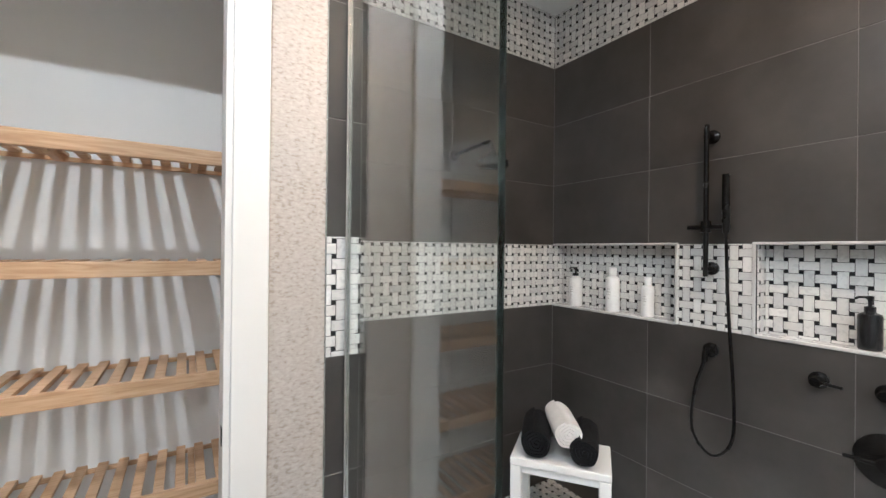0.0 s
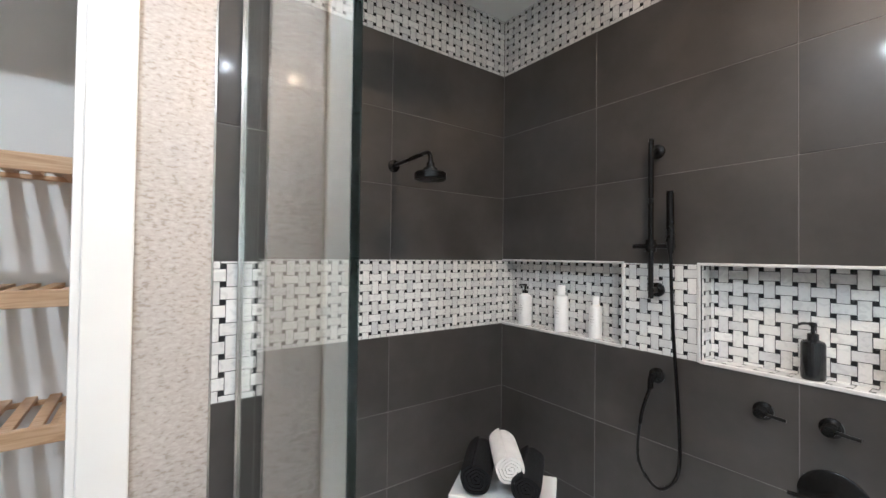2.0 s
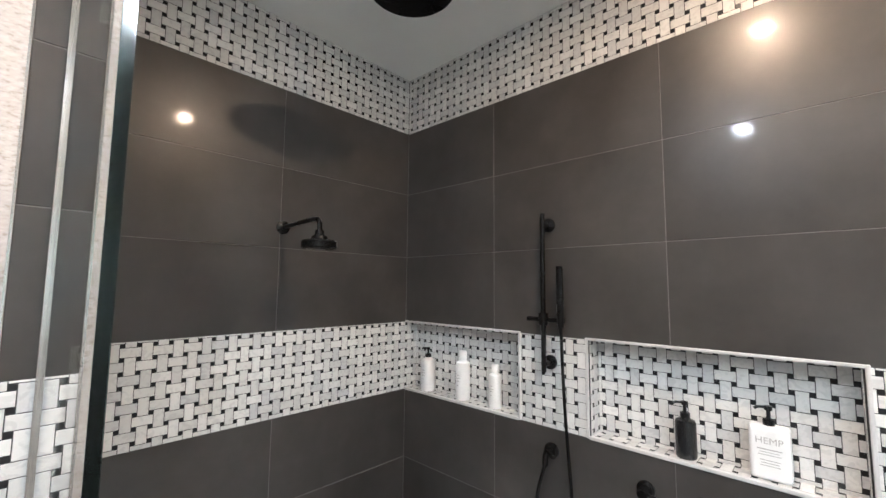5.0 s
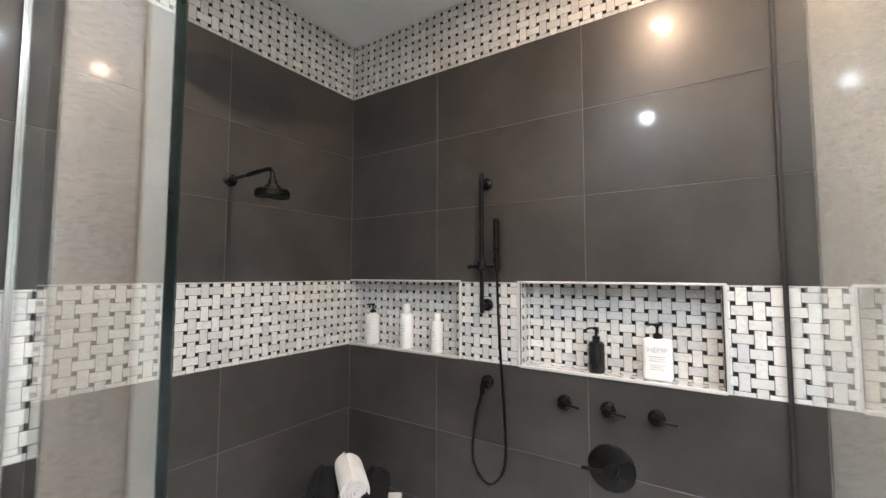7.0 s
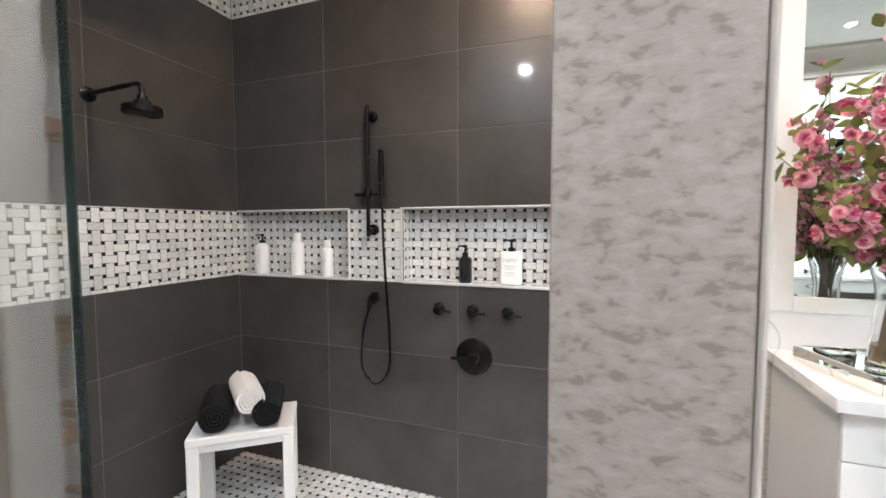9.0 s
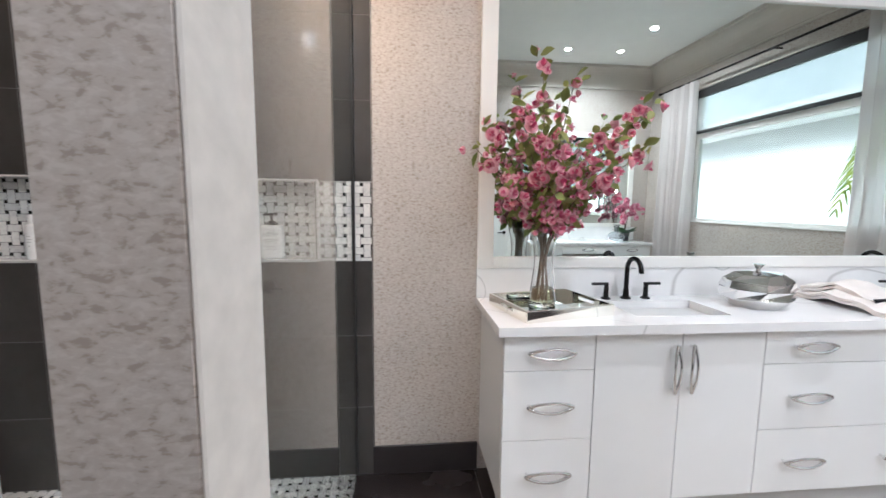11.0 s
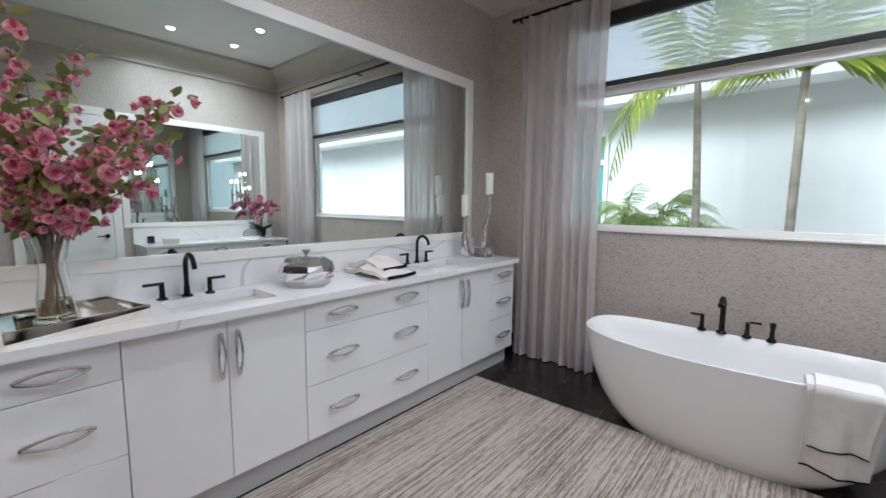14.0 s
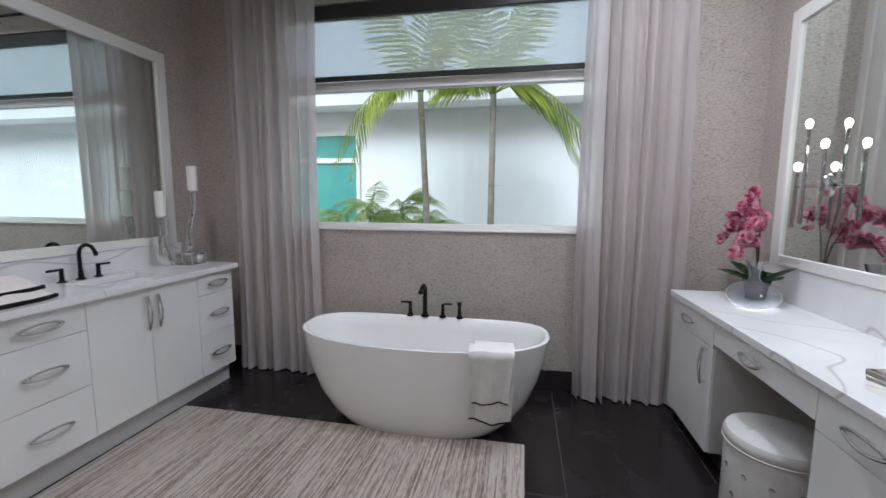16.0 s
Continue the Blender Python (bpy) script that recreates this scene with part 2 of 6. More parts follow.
def cloth_material(name, color, see_through, pass_through):
    """Thin cloth: some light scatters through it and a little passes straight through the weave."""
    m, nt, b = material(name)
    v = coords(nt)
    n1 = node(nt, "ShaderNodeTexNoise", Scale=700.0, Detail=2.0)
    link(nt, v, n1.inputs[0])
    n2 = node(nt, "ShaderNodeTexNoise", Scale=3.0, Detail=3.0)
    link(nt, v, n2.inputs[0])
    col = ramp(nt, n2.outputs[0], [(0.3, scaled(color, 0.96)), (0.7, scaled(color, 1.03))])
    link(nt, col, b.inputs["Base Color"])
    b.inputs["Roughness"].default_value = 0.9
    bump(nt, n1.outputs[0], b, 0.15, 0.0005)
    tr = nt.nodes.new("ShaderNodeBsdfTranslucent")
    link(nt, col, tr.inputs[0])
    tp = nt.nodes.new("ShaderNodeBsdfTransparent")
    m1 = nt.nodes.new("ShaderNodeMixShader")
    m1.inputs[0].default_value = see_through
    link(nt, b.outputs[0], m1.inputs[1])
    link(nt, tr.outputs[0], m1.inputs[2])
    m2 = nt.nodes.new("ShaderNodeMixShader")
    m2.inputs[0].default_value = pass_through
    link(nt, m1.outputs[0], m2.inputs[1])
    link(nt, tp.outputs[0], m2.inputs[2])
    link(nt, m2.outputs[0], nt.nodes["Material Output"].inputs[0])
    return m


SHEER = cloth_material("sheer_curtain", (0.85, 0.81, 0.80), 0.62, 0.38)
SHADE_CLOTH = cloth_material("roller_shade_cloth", (0.94, 0.95, 0.95), 0.8, 0.72)


def towel_material(name, color):
    m, nt, b = material(name)
    v = coords(nt)
    n1 = node(nt, "ShaderNodeTexNoise", Scale=260.0, Detail=3.0)
    link(nt, v, n1.inputs[0])
    n2 = node(nt, "ShaderNodeTexNoise", Scale=14.0, Detail=3.0)
    link(nt, v, n2.inputs[0])
    link(nt, ramp(nt, n2.outputs[0], [(0.3, scaled(color, 0.94)), (0.7, scaled(color, 1.05))]), b.inputs["Base Color"])
    b.inputs["Roughness"].default_value = 0.98
    b.inputs["Sheen Weight"].default_value = 0.25 if color[0] > 0.1 else 0.0
    b.inputs["Specular IOR Level"].default_value = 0.2
    bump(nt, n1.outputs[0], b, 0.7, 0.003)
    return m


TOWEL_WHITE = towel_material("white_terry", (0.76, 0.73, 0.71))
TOWEL_BLACK = towel_material("black_terry", (0.010, 0.010, 0.011))
TOWEL_PINK = towel_material("cream_terry", (0.74, 0.675, 0.64))


def overcast_material():
    """Pale clouded sky that glows."""
    m, nt, b = material("overcast_sky")
    n1 = node(nt, "ShaderNodeTexNoise", Scale=0.03, Detail=4.0)
    link(nt, coords(nt), n1.inputs[0])
    em = nt.nodes.new("ShaderNodeEmission")
    link(nt, ramp(nt, n1.outputs[0], [(0.3, (0.80, 0.86, 0.92)), (0.7, (1.0, 1.0, 1.0))]), em.inputs[0])
    em.inputs[1].default_value = 0.85
    link(nt, em.outputs[0], nt.nodes["Material Output"].inputs[0])
    return m


OVERCAST = overcast_material()


def glass_material(name, color, rough=0.0, ior=1.46):
    m, nt, b = material(name)
    b.inputs["Base Color"].default_value = (*color, 1)
    b.inputs["Transmission Weight"].default_value = 1.0
    b.inputs["Roughness"].default_value = rough
    b.inputs["IOR"].default_value = ior
    return m


GLASS = glass_material("shower_glass", (0.85, 0.90, 0.885), ior=1.5)
GLASS_EDGE = glass_material("green_glass_edge", (0.28, 0.40, 0.375), 0.12)
PANE = glass_material("window_glass", (0.90, 0.98, 0.95))
CRYSTAL = glass_material("clear_crystal", (0.97, 0.98, 0.98))
TINTED = glass_material("silvery_glass", (0.80, 0.81, 0.84))
WATER = glass_material("water", (0.90, 0.90, 0.62), ior=1.33)


def mirror_material():
    m, nt, b = material("silvered_mirror")
    b.inputs["Base Color"].default_value = (0.81, 0.875, 0.845, 1)
    b.inputs["Metallic"].default_value = 1.0
    b.inputs["Roughness"].default_value = 0.005
    return m


TINTED.node_tree.nodes["Principled BSDF"].inputs["Transmission Weight"].default_value = 0.97
MIRROR = mirror_material()


def glow(name, color, strength):
    m, nt, b = material(name)
    b.inputs["Base Color"].default_value = (*color, 1)
    b.inputs["Emission Color"].default_value = (*color, 1)
    b.inputs["Emission Strength"].default_value = strength
    return m


LENS_GLOW = glow("downlight_lens", (1.0, 0.86, 0.70), 12.0)
SHOWER_GLOW = glow("warm_lens", (1.0, 0.50, 0.22), 7.0)
BULB_GLOW = glow("candle_bulb", (1.0, 0.84, 0.66), 22.0)


def leaf_material(name, a, c, trans=0.3):
    m, nt, b = material(name)
    info = nt.nodes.new("ShaderNodeObjectInfo")
    geo = nt.nodes.new("ShaderNodeNewGeometry")
    add = nt.nodes.new("ShaderNodeMath")
    add.operation = "ADD"
    link(nt, info.outputs["Random"], add.inputs[0])
    link(nt, geo.outputs["Random Per Island"], add.inputs[1])
    fr = nt.nodes.new("ShaderNodeMath")
    fr.operation = "FRACT"
    link(nt, add.outputs[0], fr.inputs[0])
    col = ramp(nt, fr.outputs[0], [(0.0, a), (1.0, c)])
    link(nt, col, b.inputs["Base Color"])
    b.inputs["Roughness"].default_value = 0.5
    tr = nt.nodes.new("ShaderNodeBsdfTranslucent")
    link(nt, col, tr.inputs[0])
    mx = nt.nodes.new("ShaderNodeMixShader")
    mx.inputs[0].default_value = trans
    link(nt, b.outputs[0], mx.inputs[1])
    link(nt, tr.outputs[0], mx.inputs[2])
    link(nt, mx.outputs[0], nt.nodes["Material Output"].inputs[0])
    return m


PALM_LEAF = leaf_material("palm_leaf", (0.16, 0.27, 0.03), (0.50, 0.55, 0.08), 0.42)
SHRUB_LEAF = leaf_material("shrub_leaf", (0.22, 0.34, 0.09), (0.46, 0.54, 0.19), 0.5)
BLOSSOM = leaf_material("blossom_petal", (0.66, 0.20, 0.29), (0.97, 0.68, 0.73), 0.35)
HEART = leaf_material("petal_heart", (0.45, 0.05, 0.14), (0.72, 0.16, 0.30), 0.2)
ORCHID = leaf_material("orchid_petal", (0.45, 0.10, 0.20), (0.85, 0.50, 0.58), 0.25)
LEAF = leaf_material("blossom_leaf", (0.14, 0.18, 0.04), (0.36, 0.36, 0.12), 0.3)
DARK_LEAF = leaf_material("orchid_leaf", (0.02, 0.06, 0.02), (0.04, 0.09, 0.03), 0.1)
TWIG = plain("twig_bark", (0.13, 0.09, 0.06), 0.8, vary=0.3, scale=40)
TRUNK = plain("palm_trunk", (0.30, 0.265, 0.215), 0.9, vary=0.4, scale=9, relief=0.4)
TEAL_GLASS = plain("teal_window_glass", (0.10, 0.33, 0.30), 0.08, vary=0.25, scale=1.2, relief=0.0)
# Assumed ground colour, kept pale so that it reflects daylight up through the window.
BOUNCE_GROUND = plain("pale_bounce_ground", (0.62, 0.61, 0.58), 0.95, vary=0.15, scale=4, grain=30, relief=0.5)
LEATHER = plain("pearl_leather", (0.60, 0.585, 0.56), 0.3, vary=0.04, scale=20, relief=0.08, coat=0.1)

# ---- building helpers ----


def to_mesh(name, bm, mat, smooth=True):
    me = bpy.data.meshes.new(name)
    # Hidden below the sill; its pale surface is an added reflector for the ceilings.
    bmesh.ops.recalc_face_normals(bm, faces=bm.faces[:])
    flags = [f.smooth for f in bm.faces]
    bm.to_mesh(me)
    bm.free()
    if mat:
        me.materials.append(mat)
    if smooth:
        me.set_sharp_from_angle(angle=radians(38))
        me.polygons.foreach_set("use_smooth", flags)
    return me


def part(name, bm, mat, parent, label=""):
    """Links a bmesh as one mesh object under a thing or a part."""
    ob = new(name, to_mesh(name, bm, mat))
    ob.parent = parent
    if label:
        tagged(ob, label)
    return ob


def thing(name, label, category, at=(0, 0, 0), rz=0.0, group="", kind=""):
    ob = new(name)
    ob.empty_display_size = 0.1
    ob.matrix_world = pose(*at, 0, 0, rz)
    return tagged(ob, label, category, group, kind)


def solid(name, bm, mat, label, category, kind="", group=""):
    return tagged(new(name, to_mesh(name, bm, mat)), label, category, group, kind)


def box(x0, x1, y0, y1, z0, z1, bevel=0.0, bm=None, seg=2):
    own = bmesh.new()
    bmesh.ops.create_cube(own, size=1.0)
    sx, sy, sz = x1 - x0, y1 - y0, z1 - z0
    for v in own.verts:
        v.co = Vector((x0 + (v.co.x + 0.5) * sx, y0 + (v.co.y + 0.5) * sy, z0 + (v.co.z + 0.5) * sz))
    if bevel:
        bmesh.ops.bevel(own, geom=own.edges[:], offset=bevel, segments=seg, affect="EDGES", profile=0.5)
    for f in own.faces:
        f.smooth = False
    return joined(bm, own)


def joined(bm, own):
    if bm is None:
        return own
    tmp = bpy.data.meshes.new("tmp")
    own.to_mesh(tmp)
    own.free()
    bm.from_mesh(tmp)
    bpy.data.meshes.remove(tmp)
    return bm


def tube(points, radius, seg=12, bm=None, closed=False, cap=True):
    """A tube along points; radius may be one number or one for each point."""
    own = bm if bm is not None else bmesh.new()
    pts = [Vector(p) for p in points]
    n = len(pts)
    rad = radius if isinstance(radius, (list, tuple)) else [radius] * n
    rings = []
    side = None
    for i, p in enumerate(pts):
        a = pts[(i - 1) % n] if (closed or i > 0) else p
        b = pts[(i + 1) % n] if (closed or i < n - 1) else p
        d = (b - a).normalized()
        if side is None:
            side = d.orthogonal().normalized()
        side = (side - d * side.dot(d)).normalized()
        up = d.cross(side)
        rings.append([own.verts.new(p + (side * math.cos(2 * math.pi * k / seg) + up * math.sin(2 * math.pi * k / seg)) * rad[i]) for k in range(seg)])
    last = n if closed else n - 1
    for i in range(last):
        r0, r1 = rings[i], rings[(i + 1) % n]
        for k in range(seg):
            own.faces.new((r0[k], r0[(k + 1) % seg], r1[(k + 1) % seg], r1[k])).smooth = True
    if cap and not closed:
        own.faces.new(rings[0][::-1])
        own.faces.new(rings[-1])
    return own


def lathe(profile, seg=32, bm=None, m=None, sx=1.0, sy=1.0):
    """Turns (radius, z) pairs round the z axis; ends of radius 0 close it."""
    own = bm if bm is not None else bmesh.new()
    rings = []
    for r, z in profile:
        if r < 1e-6:
            rings.append([own.verts.new((0, 0, z))])
        else:
            rings.append([own.verts.new((r * sx * math.cos(2 * math.pi * k / seg), r * sy * math.sin(2 * math.pi * k / seg), z)) for k in range(seg)])
    new_verts = [v for r in rings for v in r]
    for r0, r1 in zip(rings, rings[1:]):
        for k in range(seg):
            j = (k + 1) % seg
            if len(r0) == 1 and len(r1) == 1:
                continue
            if len(r0) == 1:
                own.faces.new((r0[0], r1[j], r1[k])).smooth = True
            elif len(r1) == 1:
                own.faces.new((r0[k], r0[j], r1[0])).smooth = True
            else:
                own.faces.new((r0[k], r0[j], r1[j], r1[k])).smooth = True
    if m is not None:
        bmesh.ops.transform(own, matrix=m, verts=new_verts)
    return own


def rod(a, b, r, seg=16, bm=None):
    return tube([a, b], r, seg, bm)


def arc(center, radius, a0, a1, n, plane="xz"):
    out = []
    for i in range(n + 1):
        a = radians(a0 + (a1 - a0) * i / n)
        u, w = radius * math.cos(a), radius * math.sin(a)
        c = Vector(center)
        out.append(c + (Vector((u, 0, w)) if plane == "xz" else Vector((0, u, w)) if plane == "yz" else Vector((u, w, 0))))
    return out


def spline(points, n=8):
    """A smooth run of points through the given ones."""
    p = [Vector(q) for q in points]
    p = [p[0] * 2 - p[1]] + p + [p[-1] * 2 - p[-2]]
    out = []
    for i in range(1, len(p) - 2):
        for k in range(n):
            t = k / n
            a, b, c, d = p[i - 1], p[i], p[i + 1], p[i + 2]
            out.append(0.5 * ((2 * b) + (c - a) * t + (2 * a - 5 * b + 4 * c - d) * t * t + (3 * b - a - 3 * c + d) * t ** 3))
    out.append(p[-2])
    return out


def grid_sheet(rows, thick, bm=None):
    """A sheet through rows of points, given a thickness along its own normals."""
    own = bmesh.new()
    vs = [[own.verts.new(p) for p in r] for r in rows]
    for r0, r1 in zip(vs, vs[1:]):
        for k in range(len(r0) - 1):
            own.faces.new((r0[k], r0[k + 1], r1[k + 1], r1[k]))
    bmesh.ops.recalc_face_normals(own, faces=own.faces[:])
    bmesh.ops.solidify(own, geom=own.faces[:], thickness=thick)
    for f in own.faces:
        f.smooth = True
    return joined(bm, own)

# ---- plan ----
EAST, WEST, SOUTH, NORTH = 1.96, -2.25, -4.28, 1.30     # inner faces of the room
SHOWER_N = 1.861                                         # face of the shower's end wall
SHOWER_W, SHOWER_S = 0.45, -0.207                        # inside of the entry, plane of the side glass
TILE_END = -0.30                                         # where tile gives way to paper on the east wall
SHOWER_TOP, ROOM_TOP, CROWN_LOW = 2.984, 3.45, 3.14
BAND0, BAND1 = 1.12, 1.505
NICHE_D = 0.09
WIN_X0, WIN_X1, WIN_Z0, WIN_Z1 = -1.30, 1.20, 1.19, 2.90
OPEN_X0, OPEN_X1, OPEN_TOP = -0.78, 0.05, 2.485           # closet doorway


def setting(name, bm, mat, label, category):
    return solid(name, bm, mat, label, category, "structure")


# floors
floor = setting("floor", box(WEST - 0.2, EAST + 0.2, SOUTH - 0.2, 2.2, -0.12, -0.0015), TILE_GROUT, "dark porcelain tile floor of the bathroom", "floor")
# walls
setting("wall_west", box(WEST - 0.14, WEST, SOUTH - 0.2, NORTH + 0.12, 0, ROOM_TOP), WALLPAPER, "wall in pale flaked wallpaper behind the makeup desk", "wall")
bm = box(WEST - 0.14, WIN_X0, SOUTH - 0.16, SOUTH, 0, ROOM_TOP)
box(WIN_X1, EAST + 0.14, SOUTH - 0.16, SOUTH, 0, ROOM_TOP, bm=bm)
box(WIN_X0, WIN_X1, SOUTH - 0.16, SOUTH, 0, WIN_Z0, bm=bm)
box(WIN_X0, WIN_X1, SOUTH - 0.16, SOUTH, WIN_Z1, ROOM_TOP, bm=bm)
setting("wall_south", bm, WALLPAPER, "window wall in pale flaked wallpaper behind the bathtub", "wall")
setting("wall_east", box(EAST, EAST + 0.14, SOUTH, TILE_END, 0, ROOM_TOP), WALLPAPER, "wall in pale flaked wallpaper behind the vanity", "wall")
bm = box(WEST, OPEN_X0, NORTH, NORTH + 0.12, 0, ROOM_TOP)
box(OPEN_X0, OPEN_X1, NORTH, NORTH + 0.12, OPEN_TOP, ROOM_TOP, bm=bm)
box(OPEN_X1, 0.333, NORTH, NORTH + 0.12, 0, ROOM_TOP, bm=bm)
setting("wall_north", bm, WALLPAPER, "wall in pale flaked wallpaper beside the closet doorway", "wall")
# tiled pier that ends the north wall and turns into the shower
pier_wall = setting("wall_shower_pier", box(0.333, 0.455, NORTH + 0.0016, SHOWER_N + 0.12, 0, SHOWER_TOP), TILE_GROUT, "tiled wall end beside the shower glass", "wall")
end_wall = setting("wall_shower_end", box(0.455, EAST + 0.14, SHOWER_N + 0.0016, SHOWER_N + 0.14, 0, SHOWER_TOP), TILE_GROUT, "dark tiled shower wall with the fixed shower head", "wall")
# east shower wall, with two niches let into it
NICHES = ((1.08, SHOWER_N), (-0.03, 0.754))
bm = box(EAST + 0.0016, EAST + 0.16, TILE_END, SHOWER_N + 0.0016, 0, BAND0)
box(EAST + 0.0016, EAST + 0.16, TILE_END, SHOWER_N + 0.0016, BAND1, SHOWER_TOP, bm=bm)
box(EAST + 0.0016, EAST + 0.16, 0.754, 1.08, BAND0, BAND1, bm=bm)
box(EAST + 0.0016, EAST + 0.16, TILE_END, -0.03, BAND0, BAND1, bm=bm)
for a, b in NICHES:
    box(EAST + NICHE_D + 0.006, EAST + 0.16, a, b, BAND0, BAND1, bm=bm)
niche_wall = setting("wall_shower_niche", bm, TILE_GROUT, "dark tiled shower wall with mosaic niches", "wall")
# stub column at the corner of the shower
def prism(corners, z0, z1):
    """An upright solid over a four-cornered plan."""
    own = bmesh.new()
    low, high = [[own.verts.new((x, y, z)) for x, y in corners] for z in (z0, z1)]
    own.faces.new(low[::-1])
    own.faces.new(high)
    for k in range(4):
        own.faces.new((low[k], low[(k + 1) % 4], high[(k + 1) % 4], high[k]))
    bmesh.ops.bevel(own, geom=own.edges[:], offset=0.002, segments=1, affect="EDGES", profile=0.5)
    for f in own.faces:
        f.smooth = False
    return own


# Thin slab over the column's end, coloured as paper brightened by the window.
setting("trim", prism(((0.3300, -0.2690), (0.4440, -0.2890), (0.4440, -0.2840), (0.3300, -0.2640)), 0, SHOWER_TOP), LIT_PAPER, "papered end face of the slim column, window light put into its colour", "trim")
setting("column", prism(((0.3310, -0.2636), (0.4440, -0.2834), (0.4450, -0.1900), (0.3310, -0.1370)), 0, SHOWER_TOP), WALLPAPER, "slim wall end in flaked wallpaper at the shower entry", "column")
# closet
bm = box(-1.2, 0.333, 1.95, 2.05, 0, 2.8)
box(-1.2, -1.1, NORTH + 0.12, 1.95, 0, 2.8, bm=bm)
box(0.23, 0.333, NORTH + 0.12, 1.95, 0, 2.8, bm=bm)
setting("wall_closet", bm, CLOSET_PAINT, "smooth white painted walls of the linen closet", "wall")
setting("ceiling_closet", box(-1.2, 0.333, NORTH + 0.12, 2.05, 2.8, 2.9), CEILING_PAINT, "white closet ceiling", "ceiling")
# ceilings
setting("ceiling", box(WEST - 0.14, EAST + 0.14, SOUTH - 0.16, NORTH + 0.12, ROOM_TOP, ROOM_TOP + 0.12), CEILING_PAINT, "smooth off-white bathroom ceiling", "ceiling")
setting("ceiling_shower", box(WEST, EAST + 0.16, TILE_END, SHOWER_N + 0.14, SHOWER_TOP, ROOM_TOP - 0.002), CEILING_PAINT, "white dropped ceiling over shower and entry", "ceiling")


def crown(p0, p1, inward):
    """Cove moulding along a wall, from p0 to p1 (x, y), its face turned inward."""
    prof = [(0.0, 0.0), (0.022, 0.0), (0.026, 0.018), (0.014, 0.03)]
    for i in range(9):
        a = radians(90 * i / 8)
        prof.append((0.014 + 0.155 * (1 - math.cos(a)), 0.03 + 0.235 * math.sin(a)))
    prof += [(0.19, 0.27), (0.19, 0.308), (0.0, 0.308)]
    own = bmesh.new()
    ends = []
    for p in (p0, p1):
        ends.append([own.verts.new((p[0] + inward[0] * u, p[1] + inward[1] * u, CROWN_LOW + w)) for u, w in prof])
    n = len(prof)
    for k in range(n):
        own.faces.new((ends[0][k], ends[0][(k + 1) % n], ends[1][(k + 1) % n], ends[1][k]))
    own.faces.new(ends[0])
    own.faces.new(ends[1][::-1])
    return own


CROWN_PAINT = plain("crown_paint", (0.56, 0.52, 0.47), 0.5, vary=0.02)
for p0, p1, inw in (((WEST + 0.001, SOUTH), (WEST + 0.001, TILE_END), (1, 0)), ((WEST, SOUTH + 0.001), (EAST, SOUTH + 0.001), (0, 1)),
                    ((EAST - 0.001, SOUTH), (EAST - 0.001, TILE_END), (-1, 0)), ((WEST, TILE_END - 0.001), (EAST, TILE_END - 0.001), (0, -1))):
    setting("trim", crown(p0, p1, inw), CROWN_PAINT, "cove crown moulding under the ceiling", "moulding")
# baseboards, dark tile
for x0, x1, y0, y1 in ((EAST - 0.012, EAST, -0.84, TILE_END), (EAST - 0.012, EAST, SOUTH, -4.0), (-2.25, EAST - 0.012, SOUTH, SOUTH + 0.012),
                       (WEST, WEST + 0.012, -2.2, NORTH), (WEST + 0.012, OPEN_X0 - 0.1, NORTH - 0.012, NORTH), (0.162, 0.333, NORTH - 0.012, NORTH)):
    setting("baseboard", box(x0, x1, y0, y1, 0.0, 0.155, 0.002, seg=1), BASE_DARK, "dark tile baseboard", "baseboard")
# tile edge trims, thin metal
for a in ((EAST - 0.004, EAST + 0.004, TILE_END - 0.006, TILE_END - 0.001, 0, SHOWER_TOP), (0.328, 0.3325, NORTH - 0.003, NORTH + 0.006, 0, SHOWER_TOP)):
    setting("trim", box(*a), SATIN, "thin metal edge trim where tile meets wallpaper", "edge trim")

# closet door casing and jamb
casing = thing("door_1", "white painted door frame of the open linen closet", "door frame", kind="structure")
part("casing", box(OPEN_X1 + 0.014, 0.161, NORTH - 0.018, NORTH, 0, OPEN_TOP + 0.1, 0.004), WHITE_PAINT, casing)
part("casing", box(OPEN_X0 - 0.11, OPEN_X0 - 0.014, NORTH - 0.018, NORTH, 0, OPEN_TOP + 0.1, 0.004), WHITE_PAINT, casing)
part("casing", box(OPEN_X0 - 0.012, OPEN_X1 + 0.012, NORTH - 0.018, NORTH, OPEN_TOP + 0.012, OPEN_TOP + 0.1, 0.004), WHITE_PAINT, casing)
part("jamb", box(OPEN_X1 - 0.004, OPEN_X1 + 0.014, NORTH - 0.012, NORTH + 0.125, 0, OPEN_TOP, 0.002), WHITE_PAINT, casing)
part("jamb", box(OPEN_X0 - 0.014, OPEN_X0 + 0.004, NORTH - 0.012, NORTH + 0.125, 0, OPEN_TOP, 0.002), WHITE_PAINT, casing)
part("strike_plate", box(OPEN_X1 - 0.0065, OPEN_X1 - 0.004, NORTH + 0.0, NORTH + 0.03, 0.91, 0.96, 0.001, seg=1), BLACK_METAL, casing, "black metal strike plate")


# ---- shower glass ----
def glass_panel(name, x0, x1, y0, y1, z0, z1, label):
    g = thing(name, label, "glass panel")
    p = part("pane", box(x0, x1, y0, y1, z0, z1, 0.0008, seg=1), GLASS, g)
    p.visible_shadow = False
    return g


